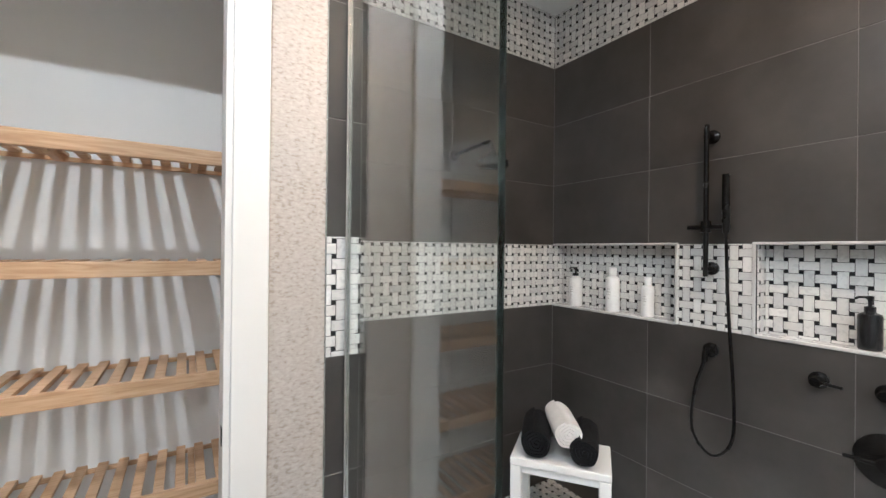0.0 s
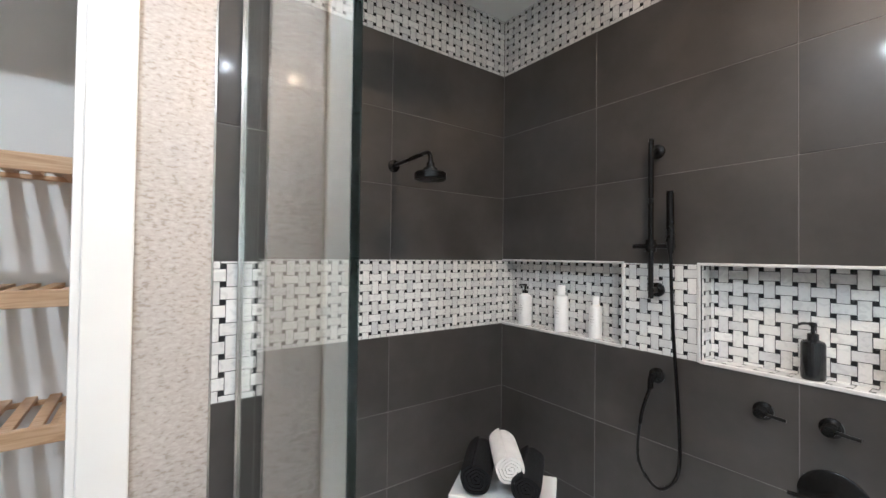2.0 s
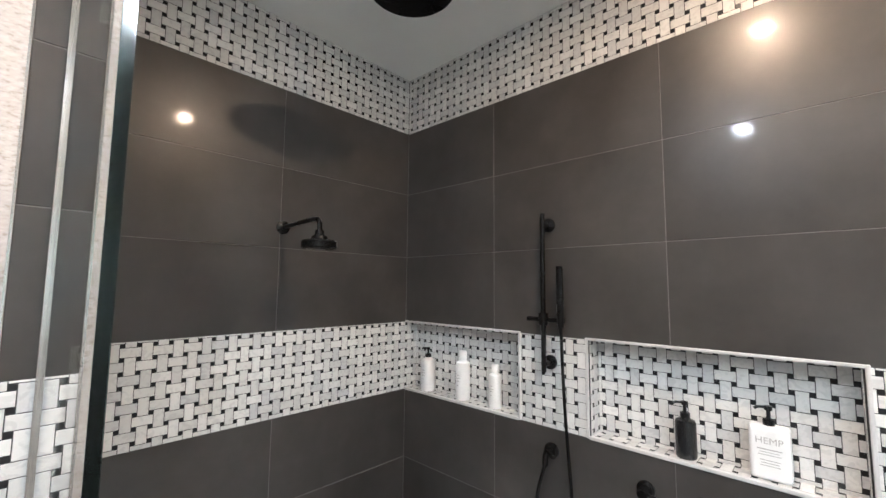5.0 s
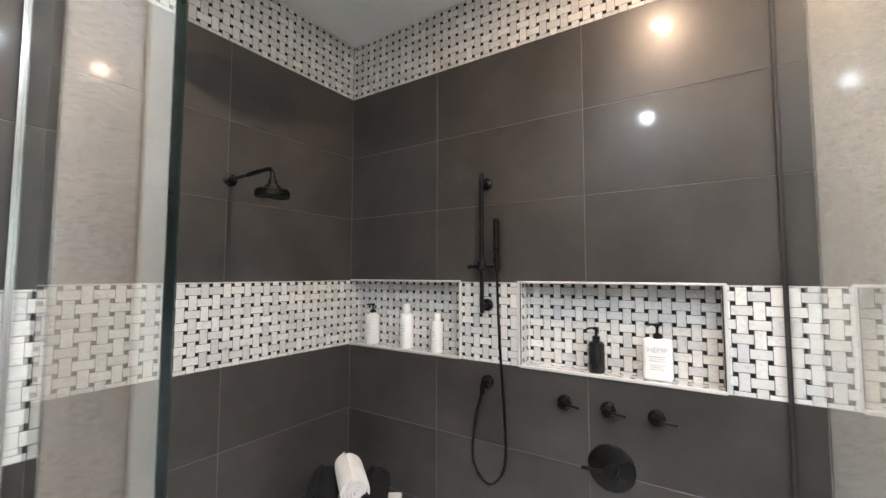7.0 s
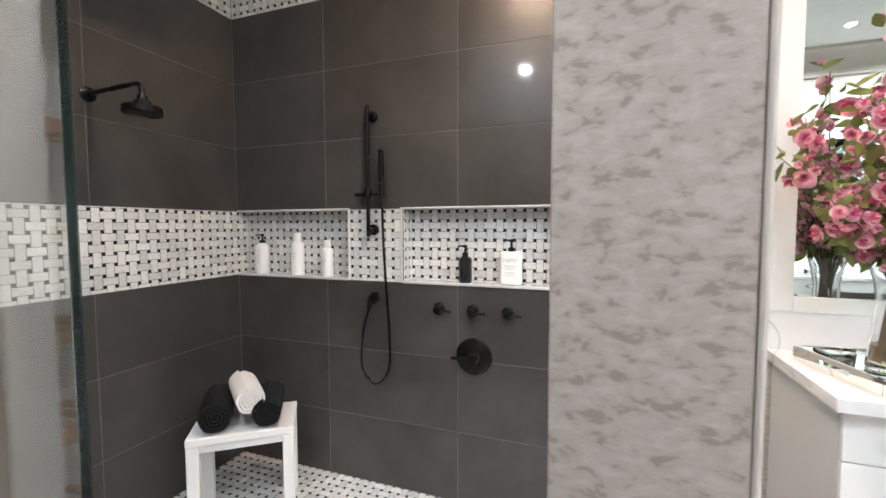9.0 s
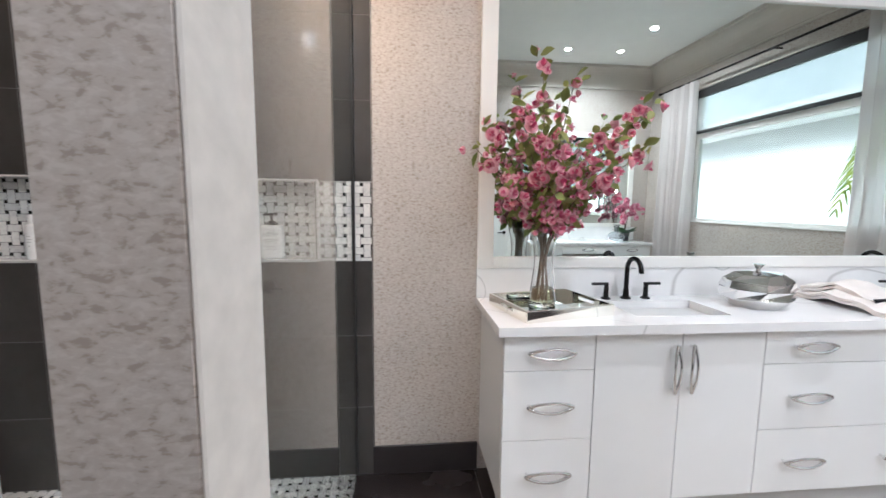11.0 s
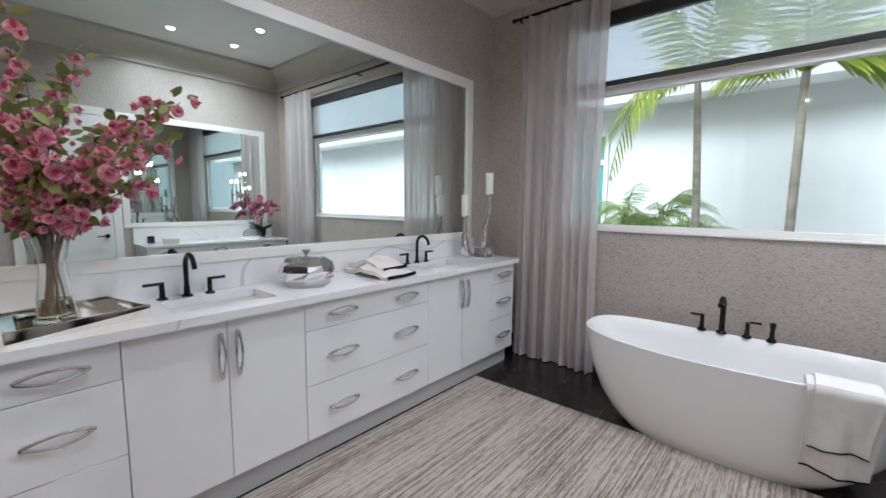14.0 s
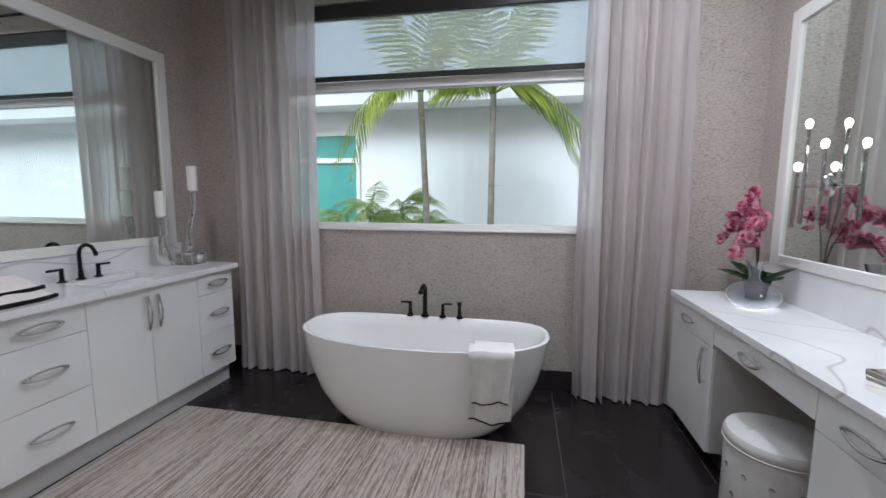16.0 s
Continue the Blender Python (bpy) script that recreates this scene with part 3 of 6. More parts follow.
g1 = glass_panel("shower_screen", 0.3985, 0.4105, 0.538, NORTH + 0.006, 0.002, 2.97, "clear glass shower screen standing beside the tiled pier")
part("channel", box(0.3915, 0.4175, NORTH - 0.012, NORTH + 0.0, 0.0, 2.97, 0.001, seg=1), SATIN, g1, "slim metal wall channel")
part("edge", box(0.398, 0.411, 0.5345, 0.5378, 0.002, 2.97), GLASS_EDGE, g1, "green polished glass edge")
g2 = glass_panel("shower_screen", 0.450, EAST - 0.002, SHOWER_S - 0.006, SHOWER_S + 0.006, 0.002, 2.97, "clear glass shower side panel between column and tiled wall")
part("channel", box(EAST - 0.012, EAST - 0.0005, SHOWER_S - 0.013, SHOWER_S + 0.013, 0.0, 2.97, 0.001, seg=1), DARK_BAR, g2, "dark wall channel")


# ---- window ----
win = thing("window_1", "wide white-framed bathroom window over the tub", "window", kind="structure")
YF = SOUTH - 0.10
part("sill", box(WIN_X0, WIN_X1, SOUTH - 0.16, SOUTH + 0.014, WIN_Z0 - 0.002, WIN_Z0 + 0.012, 0.003), WHITE_PAINT, win)
for nm, a in (("window_frame", (WIN_X0, WIN_X0 + 0.05, YF - 0.03, YF + 0.03, WIN_Z0 + 0.012, WIN_Z1)), ("window_frame", (WIN_X1 - 0.05, WIN_X1, YF - 0.03, YF + 0.03, WIN_Z0 + 0.012, WIN_Z1)),
              ("window_frame", (WIN_X0 + 0.05, WIN_X1 - 0.05, YF - 0.03, YF + 0.03, WIN_Z0 + 0.012, WIN_Z0 + 0.05)), ("window_frame", (WIN_X0 + 0.05, WIN_X1 - 0.05, YF - 0.03, YF + 0.03, WIN_Z1 - 0.05, WIN_Z1)),
              ("window_frame", (WIN_X0 + 0.05, WIN_X1 - 0.05, YF - 0.035, YF + 0.035, 2.275, 2.345))):
    part(nm, box(*a, 0.004), WHITE_PAINT, win)
for a in ((WIN_Z0 + 0.05, 2.275), (2.345, WIN_Z1 - 0.05)):
    p = part("pane", box(WIN_X0 + 0.05, WIN_X1 - 0.05, YF - 0.004, YF + 0.004, *a), PANE, win)
    p.visible_shadow = False
shade = thing("roller_shade", "translucent roller shade half lowered with a dark hem bar", "roller shade")
part("fascia", box(WIN_X0 + 0.01, WIN_X1 - 0.01, SOUTH - 0.055, SOUTH - 0.002, 2.79, 2.89, 0.004), DARK_BAR, shade, "dark bronze fascia")
p = part("cloth", box(WIN_X0 + 0.03, WIN_X1 - 0.03, SOUTH - 0.032, SOUTH - 0.0305, 2.375, 2.795), SHADE_CLOTH, shade)
part("hem_bar", box(WIN_X0 + 0.03, WIN_X1 - 0.03, SOUTH - 0.040, SOUTH - 0.024, 2.338, 2.378, 0.003), DARK_BAR, shade, "dark hem bar")


def curtain(x0, x1, seed, label):
    """A pleated sheer panel that hangs from a rod to the floor."""
    c = thing("curtain", label, "curtain", group="sheer curtains at the window")
    rnd = random.Random(seed)
    n, folds, rows = 190, 8.5, []
    ph = [rnd.uniform(-1.3, 1.3) for _ in range(12)]
    for j in range(15):
        f = j / 14
        z = 2.985 - f * 2.975
        row = []
        for i in range(n + 1):
            u = i / n
            k = 2 * math.pi * folds * u
            wob = ph[int(u * 10)] * (1 - u * 10 % 1) + ph[int(u * 10) + 1] * (u * 10 % 1)
            amp = (0.030 + 0.010 * f + 0.010 * math.sin(3.1 * u + seed)) * (1 + 0.45 * math.sin(17 * u + 2 * seed))
            pull = 0.03 * math.sin(math.pi * f) * (0.5 - u)
            x = x0 + (x1 - x0) * (u + 0.006 * math.sin(2 * k + wob)) + pull + 0.006 * math.sin(9 * u + 2 * f)
            y = SOUTH + 0.105 + amp * math.sin(k + wob * (1 + 1.6 * f)) + 0.008 * math.sin(23 * u + 3 * f)
            row.append((x, y, z))
        rows.append(row)
    part("cloth", grid_sheet(rows, 0.0015), SHEER, c)
    part("hem", grid_sheet([[Vector(p) + Vector((0, 0.002, dz)) for p in rows[-1]] for dz in (0.0, 0.07)], 0.002), SHEER, c)
    return c


curtain(0.83, 1.58, 3, "floor-length sheer white curtain hanging beside the vanity")
curtain(-1.13, -1.79, 8, "floor-length sheer white curtain hanging beside the makeup desk")
rod_t = thing("curtain_rod", "black curtain rod above the window", "curtain rod")
part("pole", rod((-1.90, SOUTH + 0.105, 3.0), (1.66, SOUTH + 0.105, 3.0), 0.012), BLACK_METAL, rod_t)
for x in (-1.90, 1.66):
    part("finial", lathe([(0, -0.02), (0.018, -0.012), (0.02, 0), (0.018, 0.012), (0, 0.02)], 16, m=pose(x, SOUTH + 0.105, 3.0, 0, 90, 0)), BLACK_METAL, rod_t)
for x in (-1.86, -0.06, 1.62):
    part("bracket", rod((x, SOUTH, 3.0), (x, SOUTH + 0.105, 3.0), 0.008), BLACK_METAL, rod_t)


# ---- vanity ----
VF, VB = 1.475, EAST - 0.001
TOP0, TOP1 = 0.897, 0.935
KICK = 0.15


def eye_pull(length, parent, m, width=0.021):
    """An eye-shaped chrome ring pull on two short posts; its long side lies along local y."""
    bm = bmesh.new()
    n = 40
    pts = []
    for i in range(n):
        a = 2 * math.pi * i / n
        s, c = math.sin(a), math.cos(a)
        y = c * length / 2
        z = width * s * abs(s) ** 0.6
        pts.append(m @ Vector((-0.022 - 0.012 * (1 - c * c), y, z)))
    tube(pts, [0.0058 + 0.003 * abs(math.cos(2 * math.pi * i / n)) ** 3 for i in range(n)], 10, bm, closed=True)
    for e in (-1, 1):
        tube([m @ Vector((0.0, e * length * 0.46, 0)), m @ Vector((-0.024, e * length * 0.47, 0))], 0.006, 10, bm)
    return part("handle", bm, CHROME, parent, "polished chrome eye-shaped pull")


def front(name, unit, y0, y1, z0, z1):
    return part(name, box(VF, VF + 0.019, y0 + 0.0018, y1 - 0.0018, z0 + 0.0018, z1 - 0.0018, 0.0015), LACQUER, unit)


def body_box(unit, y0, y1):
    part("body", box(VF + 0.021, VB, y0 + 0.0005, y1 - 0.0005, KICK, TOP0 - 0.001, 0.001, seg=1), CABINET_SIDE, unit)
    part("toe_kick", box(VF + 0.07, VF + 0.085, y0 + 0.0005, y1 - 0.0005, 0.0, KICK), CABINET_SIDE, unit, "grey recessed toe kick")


def drawer_unit(y1, y0, pulls, label):
    u = thing("drawer_cabinet", label, "cabinet", group="vanity cabinets")
    body_box(u, y0, y1)
    for z0, z1 in ((0.742, 0.893), (0.447, 0.742), (KICK + 0.002, 0.447)):
        d = front("drawer_front", u, y0, y1, z0, z1)
        for yc in pulls:
            eye_pull(0.185, d, pose(VF, yc, (z0 + z1) / 2 + 0.004))
    return u


def door_unit(y1, y0, label):
    u = thing("door_cabinet", label, "cabinet", group="vanity cabinets")
    body_box(u, y0, y1)
    ym = (y0 + y1) / 2
    for a, b, yh in ((y0, ym, ym - 0.036), (ym, y1, ym + 0.036)):
        d = front("door", u, a, b, KICK + 0.002, 0.893)
        eye_pull(0.20, d, pose(VF, yh, 0.74, 90, 0, 0), 0.013)
    return u


drawer_unit(-0.849, -1.226, (-1.04,), "white lacquer three-drawer vanity cabinet at the wallpapered end")
door_unit(-1.226, -1.972, "white lacquer two-door cabinet under the first sink")
drawer_unit(-1.972, -2.886, (-2.19, -2.67), "wide white lacquer three-drawer vanity cabinet with paired pulls")
door_unit(-2.886, -3.630, "white lacquer two-door cabinet under the second sink")
drawer_unit(-3.630, -3.972, (-3.80,), "white lacquer three-drawer vanity cabinet by the curtain")

SINKS = ((-1.44, -1.88), (-3.05, -3.49))
SX0, SX1 = 1.56, 1.83


def worktop(name, x0, x1, y0, y1, holes, label):
    """A stone slab with its sink cut-outs."""
    own = bmesh.new()
    ys = sorted([y0, y1] + [v for h in holes for v in h])
    i = 0
    while i < len(ys) - 1:
        a, b = ys[i], ys[i + 1]
        if any(abs(min(h) - a) < 1e-6 and abs(max(h) - b) < 1e-6 for h in holes):
            box(x0, SX0, a, b, TOP0, TOP1, bm=own)
            box(SX1, x1, a, b, TOP0, TOP1, bm=own)
        else:
            box(x0, x1, a, b, TOP0, TOP1, bm=own)
        i += 1
    bmesh.ops.remove_doubles(own, verts=own.verts[:], dist=1e-5)
    return solid(name, own, QUARTZ, label, "worktop")


worktop("worktop", 1.438, VB, -4.0, -0.818, SINKS, "white quartz vanity top with grey veins")
solid("backsplash", box(EAST - 0.021, EAST - 0.001, -4.0, -0.818, TOP1, 1.083, 0.001, seg=1), QUARTZ, "white quartz backsplash with grey veins on the vanity", "backsplash")


def basin(y0, y1):
    """An undermount porcelain basin with rounded inside corners, and its drain."""
    b = thing("sink", "white undermount rectangular porcelain sink in the vanity top", "sink", group="vanity sinks")
    own = bmesh.new()
    loops = []
    cx, cy = (SX0 + SX1) / 2, (y0 + y1) / 2
    hx, hy = (SX1 - SX0) / 2, abs(y1 - y0) / 2
    for grow, z, r in ((0.015, TOP0 - 0.001, 0.03), (0.004, TOP0 - 0.001, 0.03), (0.0, TOP0 - 0.01, 0.03), (-0.012, 0.83, 0.035), (-0.03, 0.795, 0.05), (-0.09, 0.785, 0.04)):
        ring = []
        ax, ay = hx + grow, hy + grow
        for qx, qy, a0 in ((1, 1, 0), (-1, 1, 90), (-1, -1, 180), (1, -1, 270)):
            for i in range(6):
                a = radians(a0 + 90 * i / 5)
                ring.append(own.verts.new((cx + qx * (ax - r) + r * math.cos(a), cy + qy * (ay - r) + r * math.sin(a), z)))
        loops.append(ring)
    for r0, r1 in zip(loops, loops[1:]):
        for k in range(len(r0)):
            j = (k + 1) % len(r0)
            own.faces.new((r0[k], r0[j], r1[j], r1[k])).smooth = True
    own.faces.new(loops[-1])
    part("bowl", own, PORCELAIN, b)
    part("drain", lathe([(0, 0.788), (0.018, 0.789), (0.022, 0.786)], 20, m=Matrix.Translation((cx, cy, 0))), BLACK_METAL, b, "black drain")


for h in SINKS:
    basin(*h)


def faucet(y, label="black widespread gooseneck faucet on the vanity top"):
    f = thing("faucet", label, "faucet", (1.885, y, TOP1), group="vanity faucets")
    pts = [Vector((0, 0, 0)), Vector((0, 0, 0.06)), Vector((0, 0, 0.12))] + arc((-0.062, 0, 0.15), 0.062, 0, 165, 12)
    pts += [pts[-1] + Vector((-0.004, 0, -0.018))]
    part("spout", tube(pts, 0.0115, 14), BLACK_METAL, f)
    part("base", lathe([(0, 0), (0.026, 0), (0.026, 0.006), (0.015, 0.014), (0.0135, 0.05), (0, 0.05)], 20), BLACK_METAL, f)
    for e in (-1, 1):
        h = part("handle", lathe([(0, 0), (0.024, 0), (0.024, 0.005), (0.013, 0.012), (0.011, 0.075), (0, 0.075)], 18, m=Matrix.Translation((0, e * 0.105, 0))), BLACK_METAL, f)
        part("lever", tube([(0, e * 0.095, 0.076), (0, e * 0.18, 0.076)], 0.0075, 10), BLACK_METAL, h)
    return f


faucet(-1.575)
faucet(-3.19)


def framed_mirror(name, xw, side, y0, y1, z0, z1, w, label):
    """A mirror on a wall at x = xw that faces side (+1 or -1) inside a flat white frame."""
    mth = thing(name, label, "mirror")
    xa, xb = sorted((xw, xw + side * 0.028))
    part("frame_side", box(xa, xb, y0, y0 + w, z0, z1, 0.003), WHITE_PAINT, mth)
    part("frame_side", box(xa, xb, y1 - w, y1, z0, z1, 0.003), WHITE_PAINT, mth)
    part("frame_rail", box(xa, xb, y0 + w, y1 - w, z0, z0 + 0.058, 0.003), WHITE_PAINT, mth)
    part("frame_rail", box(xa, xb, y0 + w, y1 - w, z1 - w, z1, 0.003), WHITE_PAINT, mth)
    xc, xd = sorted((xw + side * 0.001, xw + side * 0.012))
    part("mirror_glass", box(xc, xd, y0 + w - 0.004, y1 - w + 0.004, z0 + 0.054, z1 - w + 0.004), MIRROR, mth)
    return mth


framed_mirror("vanity_mirror", EAST, -1, -3.957, -0.82, 1.084, 2.497, 0.078, "very wide wall mirror in a flat white frame above the vanity")
framed_mirror("desk_mirror", WEST, 1, -4.03, -2.16, 1.055, 2.497, 0.078, "wall mirror in a flat white frame above the makeup desk")

# ---- bathtub ----
tub = thing("bathtub", "white oval freestanding bathtub on the dark floor", "bathtub", (-0.11, -3.745, 0))


def oval(ax, ay, z, n=80, dip=0.0, p=2.75):
    out = []
    for i in range(n):
        a = 2 * math.pi * i / n
        c, s = math.cos(a), math.sin(a)
        k = (abs(c) ** p + abs(s) ** p) ** (-1 / p)
        out.append((ax * k * c, ay * k * s, z + dip * (c * k) ** 2))
    return out


def loft(loops, cap0=False, cap1=False):
    own = bmesh.new()
    vs = [[own.verts.new(q) for q in l] for l in loops]
    for r0, r1 in zip(vs, vs[1:]):
        for k in range(len(r0)):
            j = (k + 1) % len(r0)
            own.faces.new((r0[k], r0[j], r1[j], r1[k])).smooth = True
    if cap0:
        own.faces.new(vs[0][::-1])
    if cap1:
        own.faces.new(vs[-1])
    return own


TUB = [(0.49, 0.275, 0.0), (0.515, 0.288, 0.012), (0.60, 0.312, 0.08), (0.685, 0.331, 0.19), (0.745, 0.342, 0.32), (0.785, 0.349, 0.46), (0.802, 0.352, 0.555)]
loops = [oval(a, b, z, dip=0.030 * z / 0.58) for a, b, z in TUB]
loops += [oval(a, b, z, dip=0.030) for a, b, z in ((0.804, 0.353, 0.566), (0.798, 0.347, 0.571), (0.786, 0.335, 0.571), (0.778, 0.327, 0.565))]
loops += [oval(a, b, z, dip=0.018) for a, b, z in ((0.74, 0.305, 0.49), (0.685, 0.282, 0.35), (0.61, 0.258, 0.22), (0.54, 0.23, 0.15), (0.42, 0.18, 0.13))]
part("shell", loft(loops, True, True), ACRYLIC, tub)
part("drain", lathe([(0, 0.131), (0.03, 0.132), (0.033, 0.13)], 20), CHROME, tub)

tf = thing("tub_faucet", "black deck-mounted tub filler on the far rim of the bathtub", "faucet", (-0.043, -4.084, 0.574))
part("spout", tube([Vector((0, 0, 0)), Vector((0, 0, 0.15))] + arc((0, 0.05, 0.185), 0.05, 180, 60, 8, "yz") + [Vector((0, 0.14, 0.205))], 0.017, 14), BLACK_METAL, tf)
part("base", lathe([(0, -0.004), (0.03, -0.004), (0.03, 0.006), (0.019, 0.016), (0, 0.016)], 20), BLACK_METAL, tf)
for dx in (0.112, -0.134):
    h = part("handle", lathe([(0, -0.004), (0.026, -0.004), (0.026, 0.006), (0.014, 0.016), (0.012, 0.095), (0, 0.095)], 18, m=Matrix.Translation((dx, 0, 0))), BLACK_METAL, tf)
    part("lever", rod((dx - 0.012, 0, 0.098), (dx + (0.07 if dx > 0 else -0.07), 0.0, 0.098), 0.008), BLACK_METAL, h)
hs = part("hand_shower", lathe([(0, -0.004), (0.026, -0.004), (0.026, 0.006), (0.015, 0.02), (0.012, 0.07), (0.017, 0.1), (0.017, 0.115), (0, 0.118)], 18, m=Matrix.Translation((-0.258, 0, 0))), BLACK_METAL, tf)

# towel over the near rim, folded into a long back layer and a shorter front layer
tw = thing("bath_towel", "white towel with thin dark hems draped over the tub rim", "towel")
for x0, x1, drop, out, seed in ((-0.458, -0.712, 0.415, 0.0, 1), (-0.482, -0.700, 0.305, 0.016, 2)):
    rows = []
    for j in range(26):
        f = j / 25
        row = []
        for i in range(17):
            u = i / 16
            x = x0 + (x1 - x0) * (0.5 + (u - 0.5) * (1.0 - 0.10 * max(0.0, f - 0.36))) + 0.008 * math.sin(6 * f + seed)
            top = 0.594 + out * 0.8
            if f < 0.2:
                y, z = -3.512 - out, top - 0.14 * (1 - f / 0.2)
            elif f < 0.36:
                a = (f - 0.2) / 0.16
                y, z = -3.512 - out + (0.134 + 2 * out) * a, top + 0.012 * math.sin(math.pi * a)
            else:
                a = (f - 0.36) / 0.64
                y = -3.378 + out + 0.018 * math.sin(min(1, a * 6) * math.pi / 2) - 0.05 * a * drop / 0.415 + (0.009 * math.sin(9 * u + 2 * a + seed) + 0.004 * math.sin(21 * u - 4 * a)) * (0.2 + a)
                z = top - drop * a ** 1.15 + (0.010 * math.sin(5 * u + 2 * seed) * a)
            row.append(Vector((x, y, z)))
        rows.append(row)
    layer = part("layer", grid_sheet(rows, 0.010), TOWEL_WHITE, tw)
    hem = [[a.lerp(b, f) + Vector((0, 0.0065, 0)) for a, b in zip(rows[24], rows[25])] for f in (0.78, 1.0)]
    part("hem_line", grid_sheet(hem, 0.006), TOWEL_BLACK, layer, "thin dark hem line")

# rug
solid("rug", box(-0.78, 1.515, -3.50, -0.62, 0.0, 0.012, 0.004), RUG, "large woven rug in streaked cream and taupe", "rug")

# ---- makeup desk ----
DX0, DX1, DTOP = WEST + 0.001, -1.70, 0.85


def desk_cabinet(y0, y1, label):
    u = thing("desk_cabinet", label, "cabinet", group="makeup desk cabinets")
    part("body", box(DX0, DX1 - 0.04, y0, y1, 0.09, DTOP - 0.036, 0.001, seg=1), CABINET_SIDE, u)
    part("toe_kick", box(DX0, DX1 - 0.10, y0, y1, 0.0, 0.09), BASE_DARK, u, "dark recessed toe kick")
    d = part("drawer_front", box(DX1 - 0.039, DX1 - 0.02, y0 + 0.002, y1 - 0.002, 0.665, DTOP - 0.04, 0.0015), LACQUER, u)
    eye_pull(0.165, d, pose(DX1 - 0.02, (y0 + y1) / 2, 0.745, 0, 0, 180))
    d = part("door", box(DX1 - 0.039, DX1 - 0.02, y0 + 0.002, y1 - 0.002, 0.092, 0.661, 0.0015), LACQUER, u)
    eye_pull(0.20, d, pose(DX1 - 0.02, y1 - 0.06, 0.55, 90, 0, 180), 0.013)


desk_cabinet(-4.07, -3.49, "white lacquer makeup desk cabinet with drawer and door beside the curtain")
desk_cabinet(-2.73, -2.27, "white lacquer makeup desk cabinet with drawer and door beside the stool")
apron = thing("desk_cabinet", "white lacquer knee-hole drawer box of the makeup desk", "cabinet", group="makeup desk cabinets")
part("drawer_front", box(DX1 - 0.039, DX1 - 0.02, -3.488, -2.732, 0.69, DTOP - 0.04, 0.0015), LACQUER, apron)
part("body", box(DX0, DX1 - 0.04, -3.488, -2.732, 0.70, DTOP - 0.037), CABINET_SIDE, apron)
eye_pull(0.165, apron, pose(DX1 - 0.02, -3.11, 0.75, 0, 0, 180))
solid("worktop", box(DX0, DX1, -4.09, -2.25, DTOP - 0.035, DTOP, 0.002), QUARTZ, "white quartz makeup desk top with grey veins", "worktop")
solid("backsplash", box(DX0, DX0 + 0.02, -4.09, -2.25, DTOP, 1.054, 0.001, seg=1), QUARTZ, "white quartz backsplash with grey veins on the makeup desk", "backsplash")

# ---- ceiling downlights ----


def downlight(x, y, z, watts, color=LAMP_C, lens=None, spread=145, label="recessed warm ceiling downlight, seen or added as fill, with a white trim ring"):
    d = thing("downlight", label, "downlight", (x, y, z), group="recessed ceiling lights")
    part("trim_ring", lathe([(0.066, 0.0), (0.068, -0.004), (0.058, -0.007), (0.046, -0.003), (0.044, 0.0)], 28), WHITE_PAINT, d)
    part("lens", lathe([(0, -0.0015), (0.045, -0.0015), (0.045, -0.0005)], 24), lens or LENS_GLOW, d, "glowing warm lens")
    area_light("downlight_lamp", look((x, y, z - 0.012), (x, y, 0)), 0.066, watts, color, spread)


# The lamp at (0.80, -2.1) is an added fill for the vanity, out of view.
for x, y in ((-1.55, -2.62), (-1.55, -3.35), (-0.80, -3.35), (0.80, -2.1)):
    downlight(x, y, ROOM_TOP, LAMP_W)
downlight(-0.20, -1.1, ROOM_TOP, LAMP_W * 0.6)
downlight(-0.32, 0.47, SHOWER_TOP, ENTRY_LAMP_W, spread=180)
for x, y in ((1.155, 0.20),):
    downlight(x, y, SHOWER_TOP, SHOWER_LAMP_W, SHOWER_LAMP_C, SHOWER_GLOW, 180)

# ---- shower fittings ----
EX = EAST
rail = thing("hand_shower_rail", "black slide rail with hand shower and hose on the tiled wall", "hand shower")
RY = 0.918
part("rail", rod((EX - 0.06, RY, 1.36), (EX - 0.06, RY, 2.03), 0.0105), BLACK_METAL, rail)
for z in (1.985, 1.395):
    part("bracket", lathe([(0, 0), (0.03, 0), (0.03, 0.012), (0.014, 0.018), (0.014, 0.06), (0, 0.06)], 20, m=pose(EX, RY, z, 0, -90, 0)), BLACK_METAL, rail)
sl = part("slider", rod((EX - 0.06, RY, 1.555), (EX - 0.06, RY, 1.605), 0.02), BLACK_METAL, rail)
part("clamp", rod((EX - 0.06, RY + 0.075, 1.578), (EX - 0.06, RY - 0.095, 1.578), 0.010), BLACK_METAL, sl)
part("hand_shower", tube([(EX - 0.065, RY - 0.082, 1.55), (EX - 0.066, RY - 0.082, 1.60), (EX - 0.07, RY - 0.082, 1.80)], [0.012, 0.015, 0.014], 16), BLACK_METAL, rail)
hose = spline([(EX - 0.065, RY - 0.082, 1.55), (EX - 0.06, RY - 0.09, 1.25), (EX - 0.05, RY - 0.11, 0.85), (EX - 0.045, RY - 0.10, 0.66), (EX - 0.04, RY - 0.02, 0.575), (EX - 0.04, RY + 0.06, 0.66), (EX - 0.05, RY + 0.045, 0.85), (EX - 0.055, RY + 0.005, 0.985)], 12)
part("hose", tube(hose, 0.0068, 10), BLACK_METAL, rail, "black ribbed hose")

